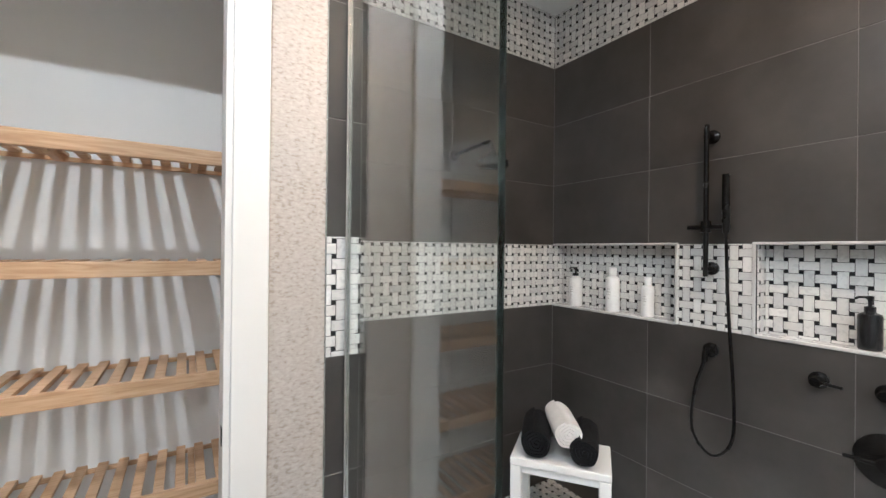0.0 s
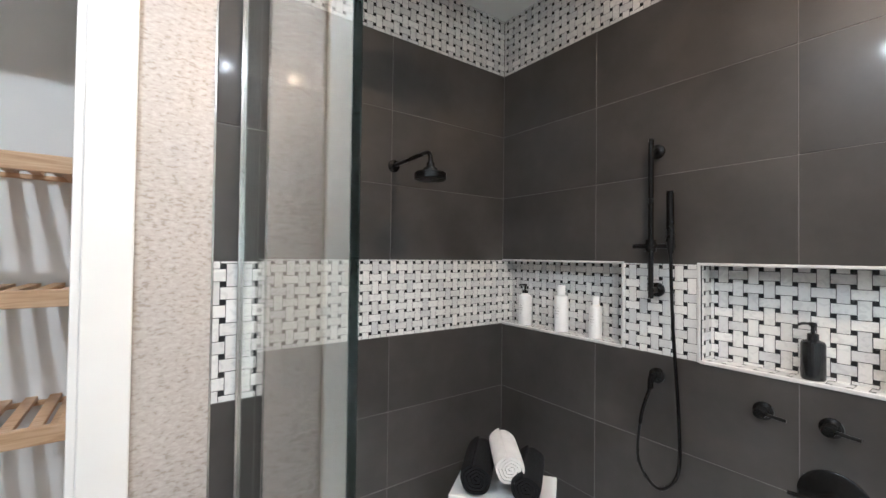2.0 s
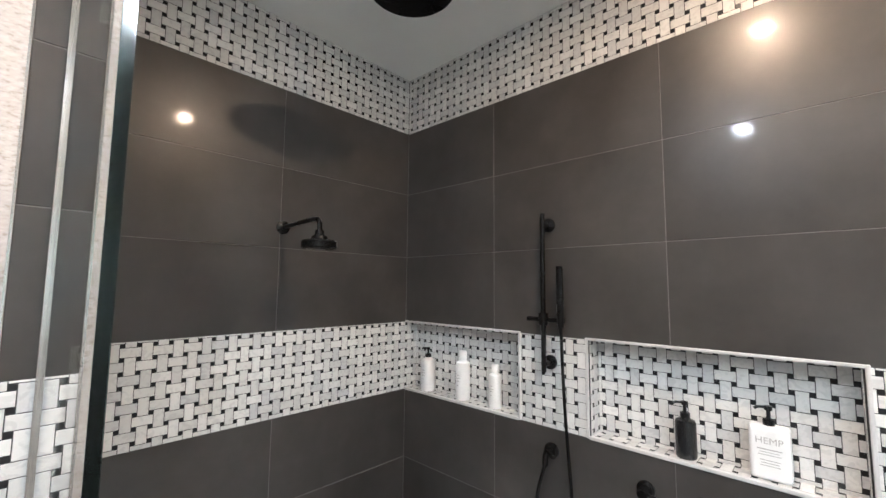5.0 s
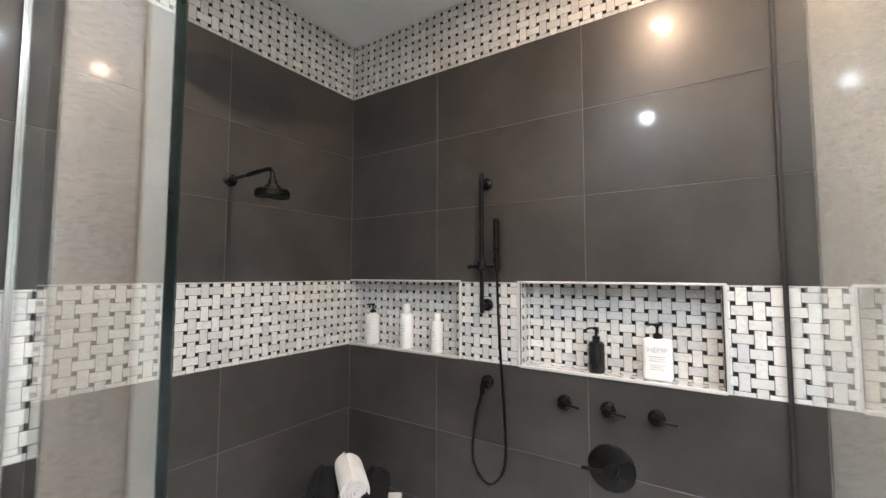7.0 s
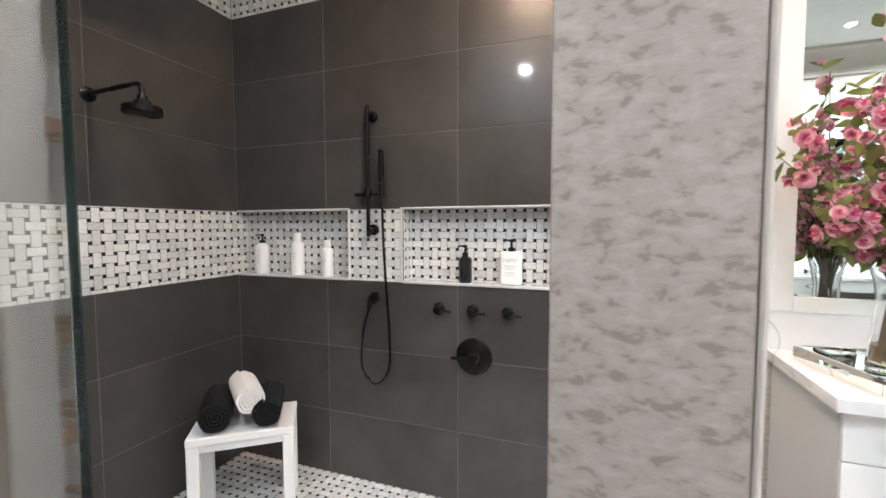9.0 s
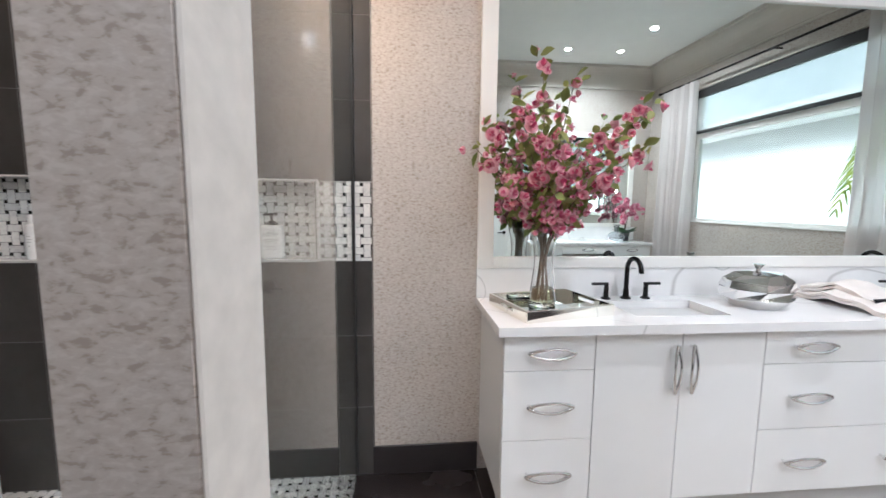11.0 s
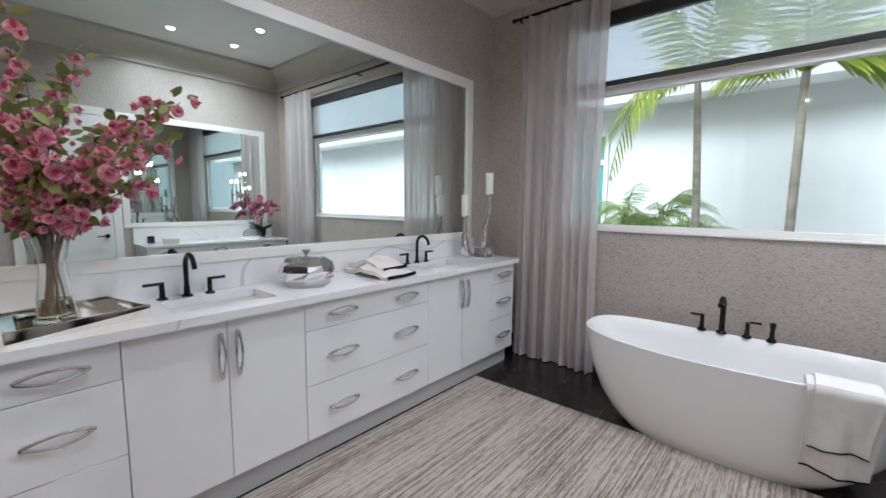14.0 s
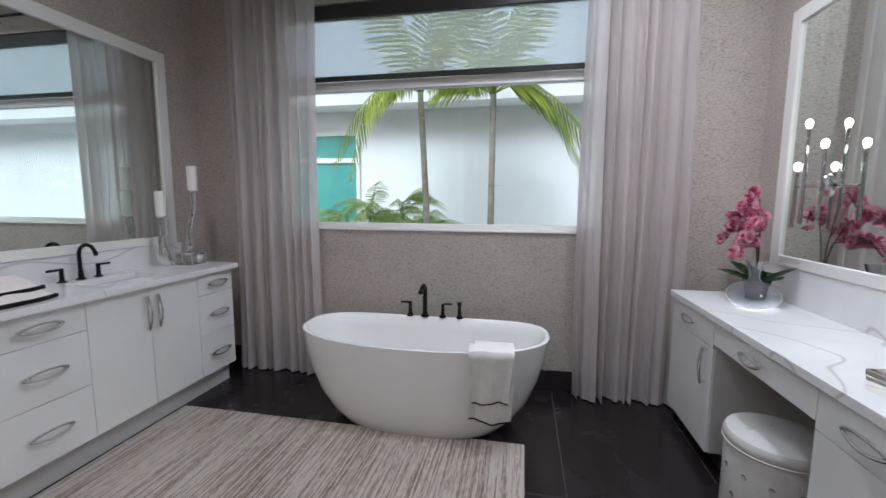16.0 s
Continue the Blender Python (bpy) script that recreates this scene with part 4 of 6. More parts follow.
outlet = thing("hose_outlet", "black round hose outlet elbow on the tiled wall", "wall outlet", (EX, RY + 0.0, 1.03))
part("rose", lathe([(0, 0), (0.032, 0), (0.032, 0.01), (0.016, 0.016), (0.014, 0.05), (0, 0.05)], 20, m=pose(0, 0, 0, 0, -90, 0)), BLACK_METAL, outlet)
part("elbow", tube([(-0.05, 0, 0.006), (-0.055, 0.002, -0.01), (-0.055, 0.003, -0.045)], 0.0115, 14), BLACK_METAL, outlet)

for y in (0.548, 0.371, 0.197):
    k = thing("shower_control", "black round lever knob on the tiled wall", "shower control", (EX, y, 0.996), group="shower lever knobs")
    part("rose", lathe([(0, 0), (0.031, 0), (0.031, 0.008), (0.02, 0.013), (0.018, 0.05), (0.015, 0.055), (0, 0.055)], 22, m=pose(0, 0, 0, 0, -90, 0)), BLACK_METAL, k)
    part("lever", rod((-0.042, -0.012, 0.0), (-0.046, -0.075, -0.004), 0.006), BLACK_METAL, k)

valve = thing("shower_valve", "large black round thermostatic valve with lever on the tiled wall", "shower control", (EX, 0.365, 0.768))
part("plate", lathe([(0, 0), (0.092, 0), (0.092, 0.006), (0.085, 0.011), (0, 0.013)], 40, m=pose(0, 0, 0, 0, -90, 0)), BLACK_METAL, valve)
part("hub", lathe([(0, 0.01), (0.03, 0.012), (0.027, 0.05), (0.022, 0.058), (0, 0.058)], 24, m=pose(0, 0, 0, 0, -90, 0)), BLACK_METAL, valve)
part("lever", tube([(-0.046, 0.01, 0), (-0.05, 0.06, -0.002), (-0.052, 0.105, -0.003)], [0.010, 0.008, 0.0065], 12), BLACK_METAL, valve)

head = thing("overhead_shower", "black round shower head on a bent arm from the tiled wall", "shower head", (1.19, SHOWER_N, 1.978))
part("rose", lathe([(0, 0), (0.031, 0), (0.031, 0.008), (0.014, 0.014), (0, 0.014)], 22, m=pose(0, 0, 0, 90, 0, 0)), BLACK_METAL, head)
part("arm", tube(spline([(0, -0.005, 0.002), (0, -0.15, 0.006), (0, -0.29, 0.010), (0, -0.326, 0.0), (0, -0.335, -0.035), (0, -0.335, -0.05)], 6), 0.0100, 14), BLACK_METAL, head)
part("rose_head", lathe([(0, -0.040), (0.017, -0.041), (0.019, -0.060), (0.030, -0.066), (0.034, -0.078), (0.066, -0.084), (0.071, -0.090), (0.071, -0.112), (0.066, -0.117), (0, -0.117)], 40, m=Matrix.Translation((0, -0.335, 0))), BLACK_METAL, head)

rain = thing("rain_shower", "large black round rain shower hanging from the shower ceiling", "shower head", (1.20, 1.0, SHOWER_TOP))
part("arm", rod((0, 0, 0), (0, 0, -0.23), 0.0125), BLACK_METAL, rain)
part("rose", lathe([(0, 0), (0.032, 0), (0.032, -0.008), (0, -0.012)], 22), BLACK_METAL, rain)
part("disc", lathe([(0, -0.22), (0.03, -0.225), (0.035, -0.245), (0.145, -0.252), (0.15, -0.258), (0.15, -0.268), (0.145, -0.272), (0, -0.272)], 48), BLACK_METAL, rain)


# ---- bottles in the niches ----
def bottle(y, h, r, mat, cap_mat, pump, label, depth=0.045, sx=1.0, cap=True):
    b = thing("bottle", label, "bottle", (EX + depth, y, BAND0 + 0.009))
    hb = h * (0.82 if cap else 1)
    part("body", lathe([(0, 0), (r * 0.93, 0), (r, 0.006), (r, hb * 0.86), (r * 0.9, hb * 0.93), (r * 0.5, hb * 0.975), (r * 0.45, hb), (0, hb)], 28, sx=sx), mat, b)
    if pump:
        part("collar", lathe([(0, hb), (r * 0.48, hb), (r * 0.48, hb + 0.016), (0.006, hb + 0.02), (0.006, hb + 0.04), (0.011, hb + 0.042), (0.011, hb + 0.054), (0, hb + 0.056)], 18), cap_mat, b, "black pump collar" if cap_mat is BLACK_PLASTIC else "")
        part("nozzle", tube([(0, 0, hb + 0.05), (-0.012, 0.026, hb + 0.049), (-0.014, 0.036, hb + 0.043)], 0.0045, 8), cap_mat, b)
    else:
        part("cap", lathe([(0, hb), (r * 0.55, hb), (r * 0.55, h - 0.004), (r * 0.48, h), (0, h)], 22), cap_mat, b)
    for k, (z, w) in enumerate(((0.62, 0.5), (0.54, 0.75), (0.47, 0.6), (0.36, 0.3))):
        own = bmesh.new()
        a0 = math.pi
        for i in range(6):
            a = a0 + (i / 5 - 0.5) * w
            for dz in (0, 0.0028):
                own.verts.new(((r + 0.0006) * sx * math.cos(a), (r + 0.0006) * math.sin(a), hb * z + dz))
        own.verts.ensure_lookup_table()
        for i in range(5):
            own.faces.new((own.verts[2 * i], own.verts[2 * i + 2], own.verts[2 * i + 3], own.verts[2 * i + 1]))
        bmesh.ops.solidify(own, geom=own.faces[:], thickness=0.0003)
        if mat is not BLACK_PLASTIC:
            part("print", own, INK, b)
        else:
            own.free()
    return b


bottle(1.715, 0.225, 0.038, WHITE_PLASTIC, BLACK_PLASTIC, True, "white toiletry bottle with a black pump in the niche")
bottle(1.455, 0.247, 0.038, WHITE_PLASTIC, WHITE_PLASTIC, False, "tall white toiletry bottle with a white cap in the niche")
bottle(1.247, 0.205, 0.032, WHITE_PLASTIC, WHITE_PLASTIC, False, "slim white toiletry bottle with a white cap in the niche")
bottle(0.425, 0.165, 0.033, BLACK_PLASTIC, BLACK_PLASTIC, True, "black pump soap bottle in the niche")

lotion = thing("bottle", "square white lotion bottle with black pump and dark lettering", "bottle", (EX + 0.045, 0.192, BAND0 + 0.009))
part("body", box(-0.026, 0.026, -0.052, 0.052, 0, 0.162, 0.012, seg=3), WHITE_PLASTIC, lotion)
part("collar", lathe([(0, 0.16), (0.016, 0.161), (0.016, 0.18), (0.006, 0.184), (0.006, 0.205), (0.011, 0.207), (0.011, 0.22), (0, 0.222)], 18), BLACK_PLASTIC, lotion, "black pump collar")
part("nozzle", tube([(0, 0, 0.216), (-0.012, 0.024, 0.216), (-0.014, 0.034, 0.21)], 0.0045, 8), BLACK_PLASTIC, lotion)
for z, w, t in ((0.092, 0.062, 0.003), (0.084, 0.05, 0.002), (0.076, 0.058, 0.002), (0.060, 0.05, 0.002), (0.052, 0.044, 0.002), (0.044, 0.05, 0.002)):
    part("print", box(-0.0268, -0.0258, -w / 2, w / 2, z, z + t), INK, lotion)


def lettering(body, size, m, mat, parent):
    cu = bpy.data.curves.new("lettering", "FONT")
    cu.body, cu.size, cu.extrude, cu.align_x, cu.align_y = body, size, 0.0003, "CENTER", "CENTER"
    tmp = new("lettering_tmp", cu)
    me = bpy.data.meshes.new_from_object(tmp.evaluated_get(bpy.context.evaluated_depsgraph_get()))
    bpy.data.objects.remove(tmp)
    me.materials.append(mat)
    ob = new("lettering", me)
    ob.parent = parent
    ob.matrix_local = m
    return tagged(ob, "dark printed letters")


lettering("HEMP", 0.028, pose(-0.0262, 0, 0.118, 90, 0, -90), INK, lotion)

# ---- shower stool and rolled towels ----
ST_RZ = math.degrees(math.atan2(-0.37, 0.28))
stool = thing("shower_stool", "white plastic slatted-leg shower stool in the tiled corner", "stool", (1.548, 1.411, 0.0), ST_RZ)
part("seat", box(-0.229, 0.229, -0.150, 0.150, 0.432, 0.47, 0.006), WHITE_PLASTIC, stool)
for x in (-0.201, 0.201):
    for y in (-0.124, 0.124):
        part("leg", box(x - 0.026, x + 0.026, y - 0.025, y + 0.025, 0.0, 0.433, 0.005), WHITE_PLASTIC, stool)
for y in (-0.124, 0.124):
    part("rail", box(-0.175, 0.175, y - 0.012, y + 0.012, 0.395, 0.433, 0.003), WHITE_PLASTIC, stool)


def rolled_towel(at, rz, length, r, mat, label, tilt=0.0):
    """A rolled towel lying on its side: a spiral sheet with soft ends."""
    t = thing("rolled_towel", label, "towel", at, rz, group="rolled towels")
    turns, n, rows = 4.2, 110, []
    for e in range(9):
        u = -1 + 2 * e / 8
        row = []
        for i in range(n + 1):
            f = i / n
            a = 2 * math.pi * turns * f
            rr = r * (0.12 + 0.88 * f) * (1 - 0.05 * abs(u) ** 5) + 0.002 * math.sin(5 * a)
            row.append((u * length / 2 * (1 - 0.05 * (1 - f)), rr * math.cos(a), r + rr * math.sin(a) * 0.96))
        rows.append(row)
    own = grid_sheet(rows, 0.011)
    bmesh.ops.rotate(own, verts=own.verts[:], cent=(0, 0, 0), matrix=Matrix.Rotation(radians(tilt), 3, "Y"))
    part("roll", own, mat, t)


ca, sa = math.cos(radians(ST_RZ)), math.sin(radians(ST_RZ))
for off, back, r, mat, label, turn in ((-0.118, 0.0, 0.078, TOWEL_BLACK, "thick black rolled towel on the shower stool", 96), (0.006, 0.01, 0.072, TOWEL_WHITE, "white rolled towel resting on two black towels", 106), (0.112, 0.0, 0.072, TOWEL_BLACK, "black rolled towel on the shower stool", 90)):
    rolled_towel((1.548 + off * ca - back * sa, 1.411 + off * sa + back * ca, 0.536 if mat is TOWEL_WHITE else 0.471), ST_RZ + turn, 0.29, r, mat, label)

# ---- closet shelves ----
for z in (1.795, 1.42, 1.043, 0.671, 0.295):
    sh = thing("closet_shelf", "slatted pine closet shelf with a solid front board", "shelf", group="slatted closet shelves")
    part("front_board", box(-1.099, 0.229, 1.60, 1.622, z - 0.049, z, 0.003), WOOD, sh)
    part("back_rail", box(-1.099, 0.229, 1.934, 1.948, z - 0.03, z - 0.0145, 0.002), WOOD, sh)
    for bx in (-0.82, -0.42, -0.02):
        part("bearer", box(bx - 0.011, bx + 0.011, 1.6225, 1.933, z - 0.034, z - 0.0145, 0.002), WOOD, sh)
    x = -1.09
    first = None
    while x < 0.2:
        if first is None:
            first = to_mesh("slat", box(-0.015, 0.015, 1.6225, 1.9475, -0.0135, 0.0, 0.001, seg=1), WOOD)
        s = new("slat", first)
        s.parent = sh
        s.location = (x + 0.0165, 0, z - 0.0005)
        x += 0.060


# ---- things on the vanity ----
ZT = TOP1 + 0.0005
MIRRORED = plain("antiqued_mirror_panel", (0.90, 0.88, 0.82), 0.06, 1.0, vary=0.06, scale=9, relief=0.01)
tray = thing("mirrored_tray", "square mirrored tray with cut-out handles on the vanity top", "tray", (1.693, -1.104, ZT), 13.6)
TW, TL, TH = 0.162, 0.200, 0.050
part("base", box(-TW, TW, -TL, TL, 0.002, 0.010, 0.001, seg=1), MIRROR, tray)
for x0, x1, y0, y1 in ((-TW - 0.012, -TW, -TL - 0.012, TL + 0.012), (TW, TW + 0.012, -TL - 0.012, TL + 0.012)):
    part("rim", box(x0, x1, y0, y1, 0.0, TH, 0.002), MIRRORED, tray)
for e in (-1, 1):
    y0, y1 = sorted((e * TL, e * (TL + 0.012)))
    bm = box(-TW, -0.055, y0, y1, 0.0, TH)
    box(0.055, TW, y0, y1, 0.0, TH, bm=bm)
    box(-0.055, 0.055, y0, y1, 0.0, 0.02, bm=bm)
    box(-0.055, 0.055, y0, y1, TH - 0.014, TH, bm=bm)
    part("rim", bm, MIRRORED, tray, "mirrored rim with a cut-out handle")

VX, VY, VZ = 1.745, -1.09, ZT + 0.0105
vase = thing("vase", "tall clear glass vase with water on the mirrored tray", "vase", (VX, VY, VZ))
prof = [(0, 0.0), (0.058, 0.0), (0.061, 0.006), (0.055, 0.08), (0.044, 0.17), (0.042, 0.22), (0.050, 0.28), (0.062, 0.33)]
inner = [(0.058, 0.33), (0.046, 0.28), (0.038, 0.22), (0.040, 0.17), (0.050, 0.08), (0.054, 0.02), (0, 0.018)]
g = part("glass", lathe(prof + inner, 36), CRYSTAL, vase)
g.visible_shadow = False
w = part("water", lathe([(0, 0.0185), (0.0535, 0.0205), (0.0495, 0.08), (0, 0.08)], 32), WATER, vase, "pale yellow water")
w.visible_shadow = False

rnd = random.Random(11)


def petal_blossom(n_outer, r, cup, seed):
    """A ruffled blossom: rings of cupped petals round a small heart."""
    q = random.Random(seed)
    own = bmesh.new()
    for ring, (count, rr, lift) in enumerate(((n_outer, r, 0.25), (n_outer - 1, r * 0.72, 0.75), (3, r * 0.42, 1.3))):
        for k in range(count):
            a = 2 * math.pi * (k + 0.5 * ring) / count + q.uniform(-0.2, 0.2)
            wdt = rr * 0.62
            pts = []
            for i, (s, wk) in enumerate(((0.08, 0.25), (0.45, 0.9), (0.8, 1.0), (1.0, 0.45))):
                z = lift * cup * s * s + q.uniform(-0.03, 0.03) * r
                for e in (-1, 0, 1):
                    u = Vector((rr * s, e * wdt * wk, z + abs(e) * 0.18 * rr * (1 - s)))
                    u.rotate(Euler((0, 0, a)))
                    pts.append(own.verts.new(u))
            for i in range(3):
                for e in range(2):
                    b = i * 3 + e
                    own.faces.new((pts[b], pts[b + 1], pts[b + 4], pts[b + 3])).material_index = 1 if ring == 2 else 0
    me = bpy.data.meshes.new("blossom")
    own.to_mesh(me)
    own.free()
    me.shade_smooth()
    return me


def leaf_mesh(length, width, fold):
    own = bmesh.new()
    rows = []
    for s, wk in ((0, 0.08), (0.25, 0.75), (0.5, 1.0), (0.78, 0.65), (1.0, 0.03)):
        rows.append([own.verts.new((length * s, e * width * wk, fold * (abs(e) - 0.6) * wk * width - 0.22 * length * s * s)) for e in (-1, 0, 1)])
    for r0, r1 in zip(rows, rows[1:]):
        for k in range(2):
            own.faces.new((r0[k], r0[k + 1], r1[k + 1], r1[k]))
    me = bpy.data.meshes.new("leaf")
    own.to_mesh(me)
    own.free()
    me.shade_smooth()
    return me


BLOOMS = [petal_blossom(6, r, r * 0.9, s) for r, s in ((0.027, 1), (0.023, 2), (0.033, 3), (0.017, 4))]
for me in BLOOMS:
    me.materials.append(BLOSSOM)
    me.materials.append(HEART)
LEAVES = [leaf_mesh(l, wd, 0.5) for l, wd in ((0.072, 0.021), (0.052, 0.016))]
for me in LEAVES:
    me.materials.append(LEAF)

flowers = thing("flowering_branches", "large bunch of pink blossom branches standing in the glass vase", "flowers", (VX, VY, VZ))


def stick(parent, me, name, at, facing, spin, k=1.0):
    ob = new(name, me)
    q = Vector(facing).to_track_quat("Z", "Y") @ Euler((0, 0, spin)).to_quaternion()
    base = parent
    while base.parent:
        base = base.parent
    ob.parent = parent
    ob.matrix_local = base.matrix_world.inverted() @ Matrix.LocRotScale(Vector(at), q, (k, k, k))
    return ob


TIPS = [(0.02, 0.03, 1.085), (-0.02, 0.33, 0.70), (0.04, 0.26, 0.80), (-0.10, 0.16, 0.86), (0.05, -0.13, 1.01), (0.02, -0.47, 0.90), (-0.13, -0.40, 0.70),
        (-0.22, 0.06, 0.74), (-0.25, -0.20, 0.62), (0.06, -0.34, 0.55), (-0.18, 0.26, 0.55), (0.06, 0.12, 0.90), (-0.04, -0.05, 0.80), (-0.2, -0.33, 0.82), (-0.12, 0.02, 0.60), (-0.02, -0.25, 0.76), (-0.05, 0.22, 0.5)]
for tip in TIPS:
    x, y, z = tip
    a = rnd.uniform(0, 2 * math.pi)
    foot = Vector((0.035 * math.cos(a), 0.035 * math.sin(a), 0.025))
    neck = Vector((0.022 * x / 0.3, 0.022 * y / 0.3, 0.30))
    pts = spline([foot, neck, Vector((x * 0.45, y * 0.45, 0.30 + (z - 0.30) * 0.55)), Vector(tip)], 7)
    n = len(pts)
    br = part("branch", tube(pts, [0.0042 - 0.0028 * i / (n - 1) for i in range(n)], 6), TWIG, flowers)
    for i in range(9, n):
        f = (i - 9) / (n - 10)
        sparse = tip[2] > 0.95 and f > 0.55
        for _ in range(1 if sparse else rnd.choice((1, 2, 2))):
            out = Vector((rnd.uniform(-1, 0.6), rnd.uniform(-1, 1), rnd.uniform(-0.6, 0.9))).normalized()
            off = rnd.uniform(0.015, 0.062)
            p = pts[i] + out * off
            p.x = min(p.x, 0.17)
            stick(br, rnd.choice(BLOOMS), "blossom", flowers.matrix_world @ p, out + Vector((-0.5, 0, 0.15)), rnd.uniform(0, 6), rnd.uniform(0.6, 1.0))
        for _ in range(2):
            out = Vector((rnd.uniform(-1, 0.6), rnd.uniform(-1, 1), rnd.uniform(-0.2, 0.8))).normalized()
            p = pts[i] + out * 0.03
            p.x = min(p.x, 0.15)
            stick(br, rnd.choice(LEAVES), "leaf", flowers.matrix_world @ p, out.cross(Vector((0, 0, 1))) + Vector((0, 0, 0.6)), rnd.uniform(0, 6), rnd.uniform(0.7, 1.1))

# lidded bowl of flat polished facets
def faceted(rings, seg, seed, jitter):
    """A turned shape of few broad flat facets, slightly uneven from one to the next."""
    q = random.Random(seed)
    own = bmesh.new()
    loops = []
    turn = [q.uniform(-0.16, 0.16) for _ in range(seg)]
    for k, (r, z) in enumerate(rings):
        inner = 0 < k < len(rings) - 1
        loop = []
        for i in range(seg):
            a = 2 * math.pi * (i + turn[i] + (0.25 if k == 2 else 0.0)) / seg
            rr = r * (1 + (q.uniform(-jitter, jitter) if inner else 0))
            loop.append(own.verts.new((rr * math.cos(a), rr * math.sin(a), z + (q.uniform(-1, 1) * 0.006 if inner else 0))))
        loops.append(loop)
    for r0, r1 in zip(loops, loops[1:]):
        for i in range(seg):
            own.faces.new((r0[i], r0[(i + 1) % seg], r1[(i + 1) % seg], r1[i]))
    own.faces.new(loops[0][::-1])
    own.faces.new(loops[-1])
    for f in own.faces:
        f.smooth = False
    return own


bowl = thing("lidded_bowl", "polished faceted metal bowl with a domed lid on the vanity", "bowl", (1.715, -2.13, ZT), 12)
part("bowl", faceted([(0.100, 0.0), (0.146, 0.042), (0.156, 0.088)], 8, 4, 0.03), CHROME, bowl)
lid = part("lid", faceted([(0.155, 0.0895), (0.143, 0.124), (0.100, 0.156), (0.036, 0.166)], 8, 9, 0.03), CHROME, bowl)
part("knob", lathe([(0, 0.158), (0.012, 0.163), (0.010, 0.178), (0.022, 0.194), (0.024, 0.199), (0, 0.200)], 16), CHROME, lid)


def draped_towel(front, back, ya, yb, lift, rise, mat, seed, label):
    """A soft folded towel that lies from the counter's front edge and humps up before the backsplash, its dark fringe to the front."""
    t = thing("folded_towel", label, "towel", (0, 0, ZT), group="towels on the vanity")
    q = random.Random(seed)
    ph = [q.uniform(0, 6.28) for _ in range(4)]

    def at(u, v):
        hump = math.sin(math.pi * min(1.0, max(0.0, (u - 0.12) / 0.88)) ** 0.8) ** 1.3
        x = front + (back - front) * u + 0.010 * math.sin(5 * v + ph[0]) + (v - 0.5) * 0.05
        y = ya + (yb - ya) * v + 0.030 * (u - 0.4) * math.sin(2.2 * u + ph[1]) + 0.008 * math.sin(9 * u + ph[1])
        z = lift + rise * hump * (0.75 + 0.35 * math.sin(math.pi * v)) + 0.007 * math.sin(11 * v + 3 * u + ph[2]) * u + 0.005 * math.sin(17 * u + ph[3])
        return Vector((x, y, z))

    for k, th in enumerate((0.012, 0.011)):
        rows = [[at(i / 18, j / 14) + Vector((0.010 * k, 0, 0.0135 * k)) for j in range(15)] for i in range(19)]
        part("fold", grid_sheet(rows, th), mat, t)
    rows = [[at(0, j / 14) + Vector((dx, 0, 0.004 + dz)) for j in range(15)] for dx, dz in ((0.004, 0.011), (-0.003, 0.009), (-0.005, 0.003), (-0.004, -0.003))]
    part("fringe", grid_sheet(rows, 0.004), TOWEL_BLACK, t, "dark fringe along the folded edge")
    return t


draped_towel(1.462, 1.905, -2.50, -2.775, 0.012, 0.040, TOWEL_PINK, 3, "cream hand towel with a dark fringe laid across the vanity")
draped_towel(1.575, 1.895, -2.565, -2.80, 0.045, 0.045, TOWEL_PINK, 8, "smaller cream towel with a dark fringe folded over another towel")

# pair of candle holders
BASE_AT = (1.72, -3.79, ZT)
ch = thing("candle_holder", "polished metal twin candle holder with curved horns on a clear block", "candle holder", BASE_AT)
part("foot", box(-0.10, 0.06, -0.10, 0.06, 0.0, 0.012, 0.003), CHROME, ch)
bl = part("block", box(-0.09, 0.045, -0.095, 0.02, 0.0125, 0.085, 0.006), CRYSTAL, ch, "clear crystal block")
part("rail", box(-0.095, 0.05, -0.10, 0.025, 0.0855, 0.098, 0.003), CHROME, ch)
part("arm", tube(spline([(0.055, 0.02, 0.012), (0.10, 0.06, 0.05), (0.115, 0.075, 0.14), (0.09, 0.085, 0.24), (0.085, 0.09, 0.345)], 7), [0.014 + 0.030 * math.sin(math.pi * min(1, i / 20)) for i in range(29)], 18), CHROME, ch)
for px, py in ((-0.09, -0.095), (0.045, -0.095), (-0.09, 0.02), (0.045, 0.02)):
    part("post", rod((px, py, 0.011), (px, py, 0.087), 0.007, 12), CHROME, ch)
part("arm", tube(spline([(-0.02, -0.03, 0.098), (-0.035, -0.03, 0.18), (-0.03, -0.04, 0.28), (-0.065, -0.045, 0.40), (-0.065, -0.05, 0.53)], 7), [0.026 - 0.010 * i / 28 for i in range(29)], 14), CHROME, ch)
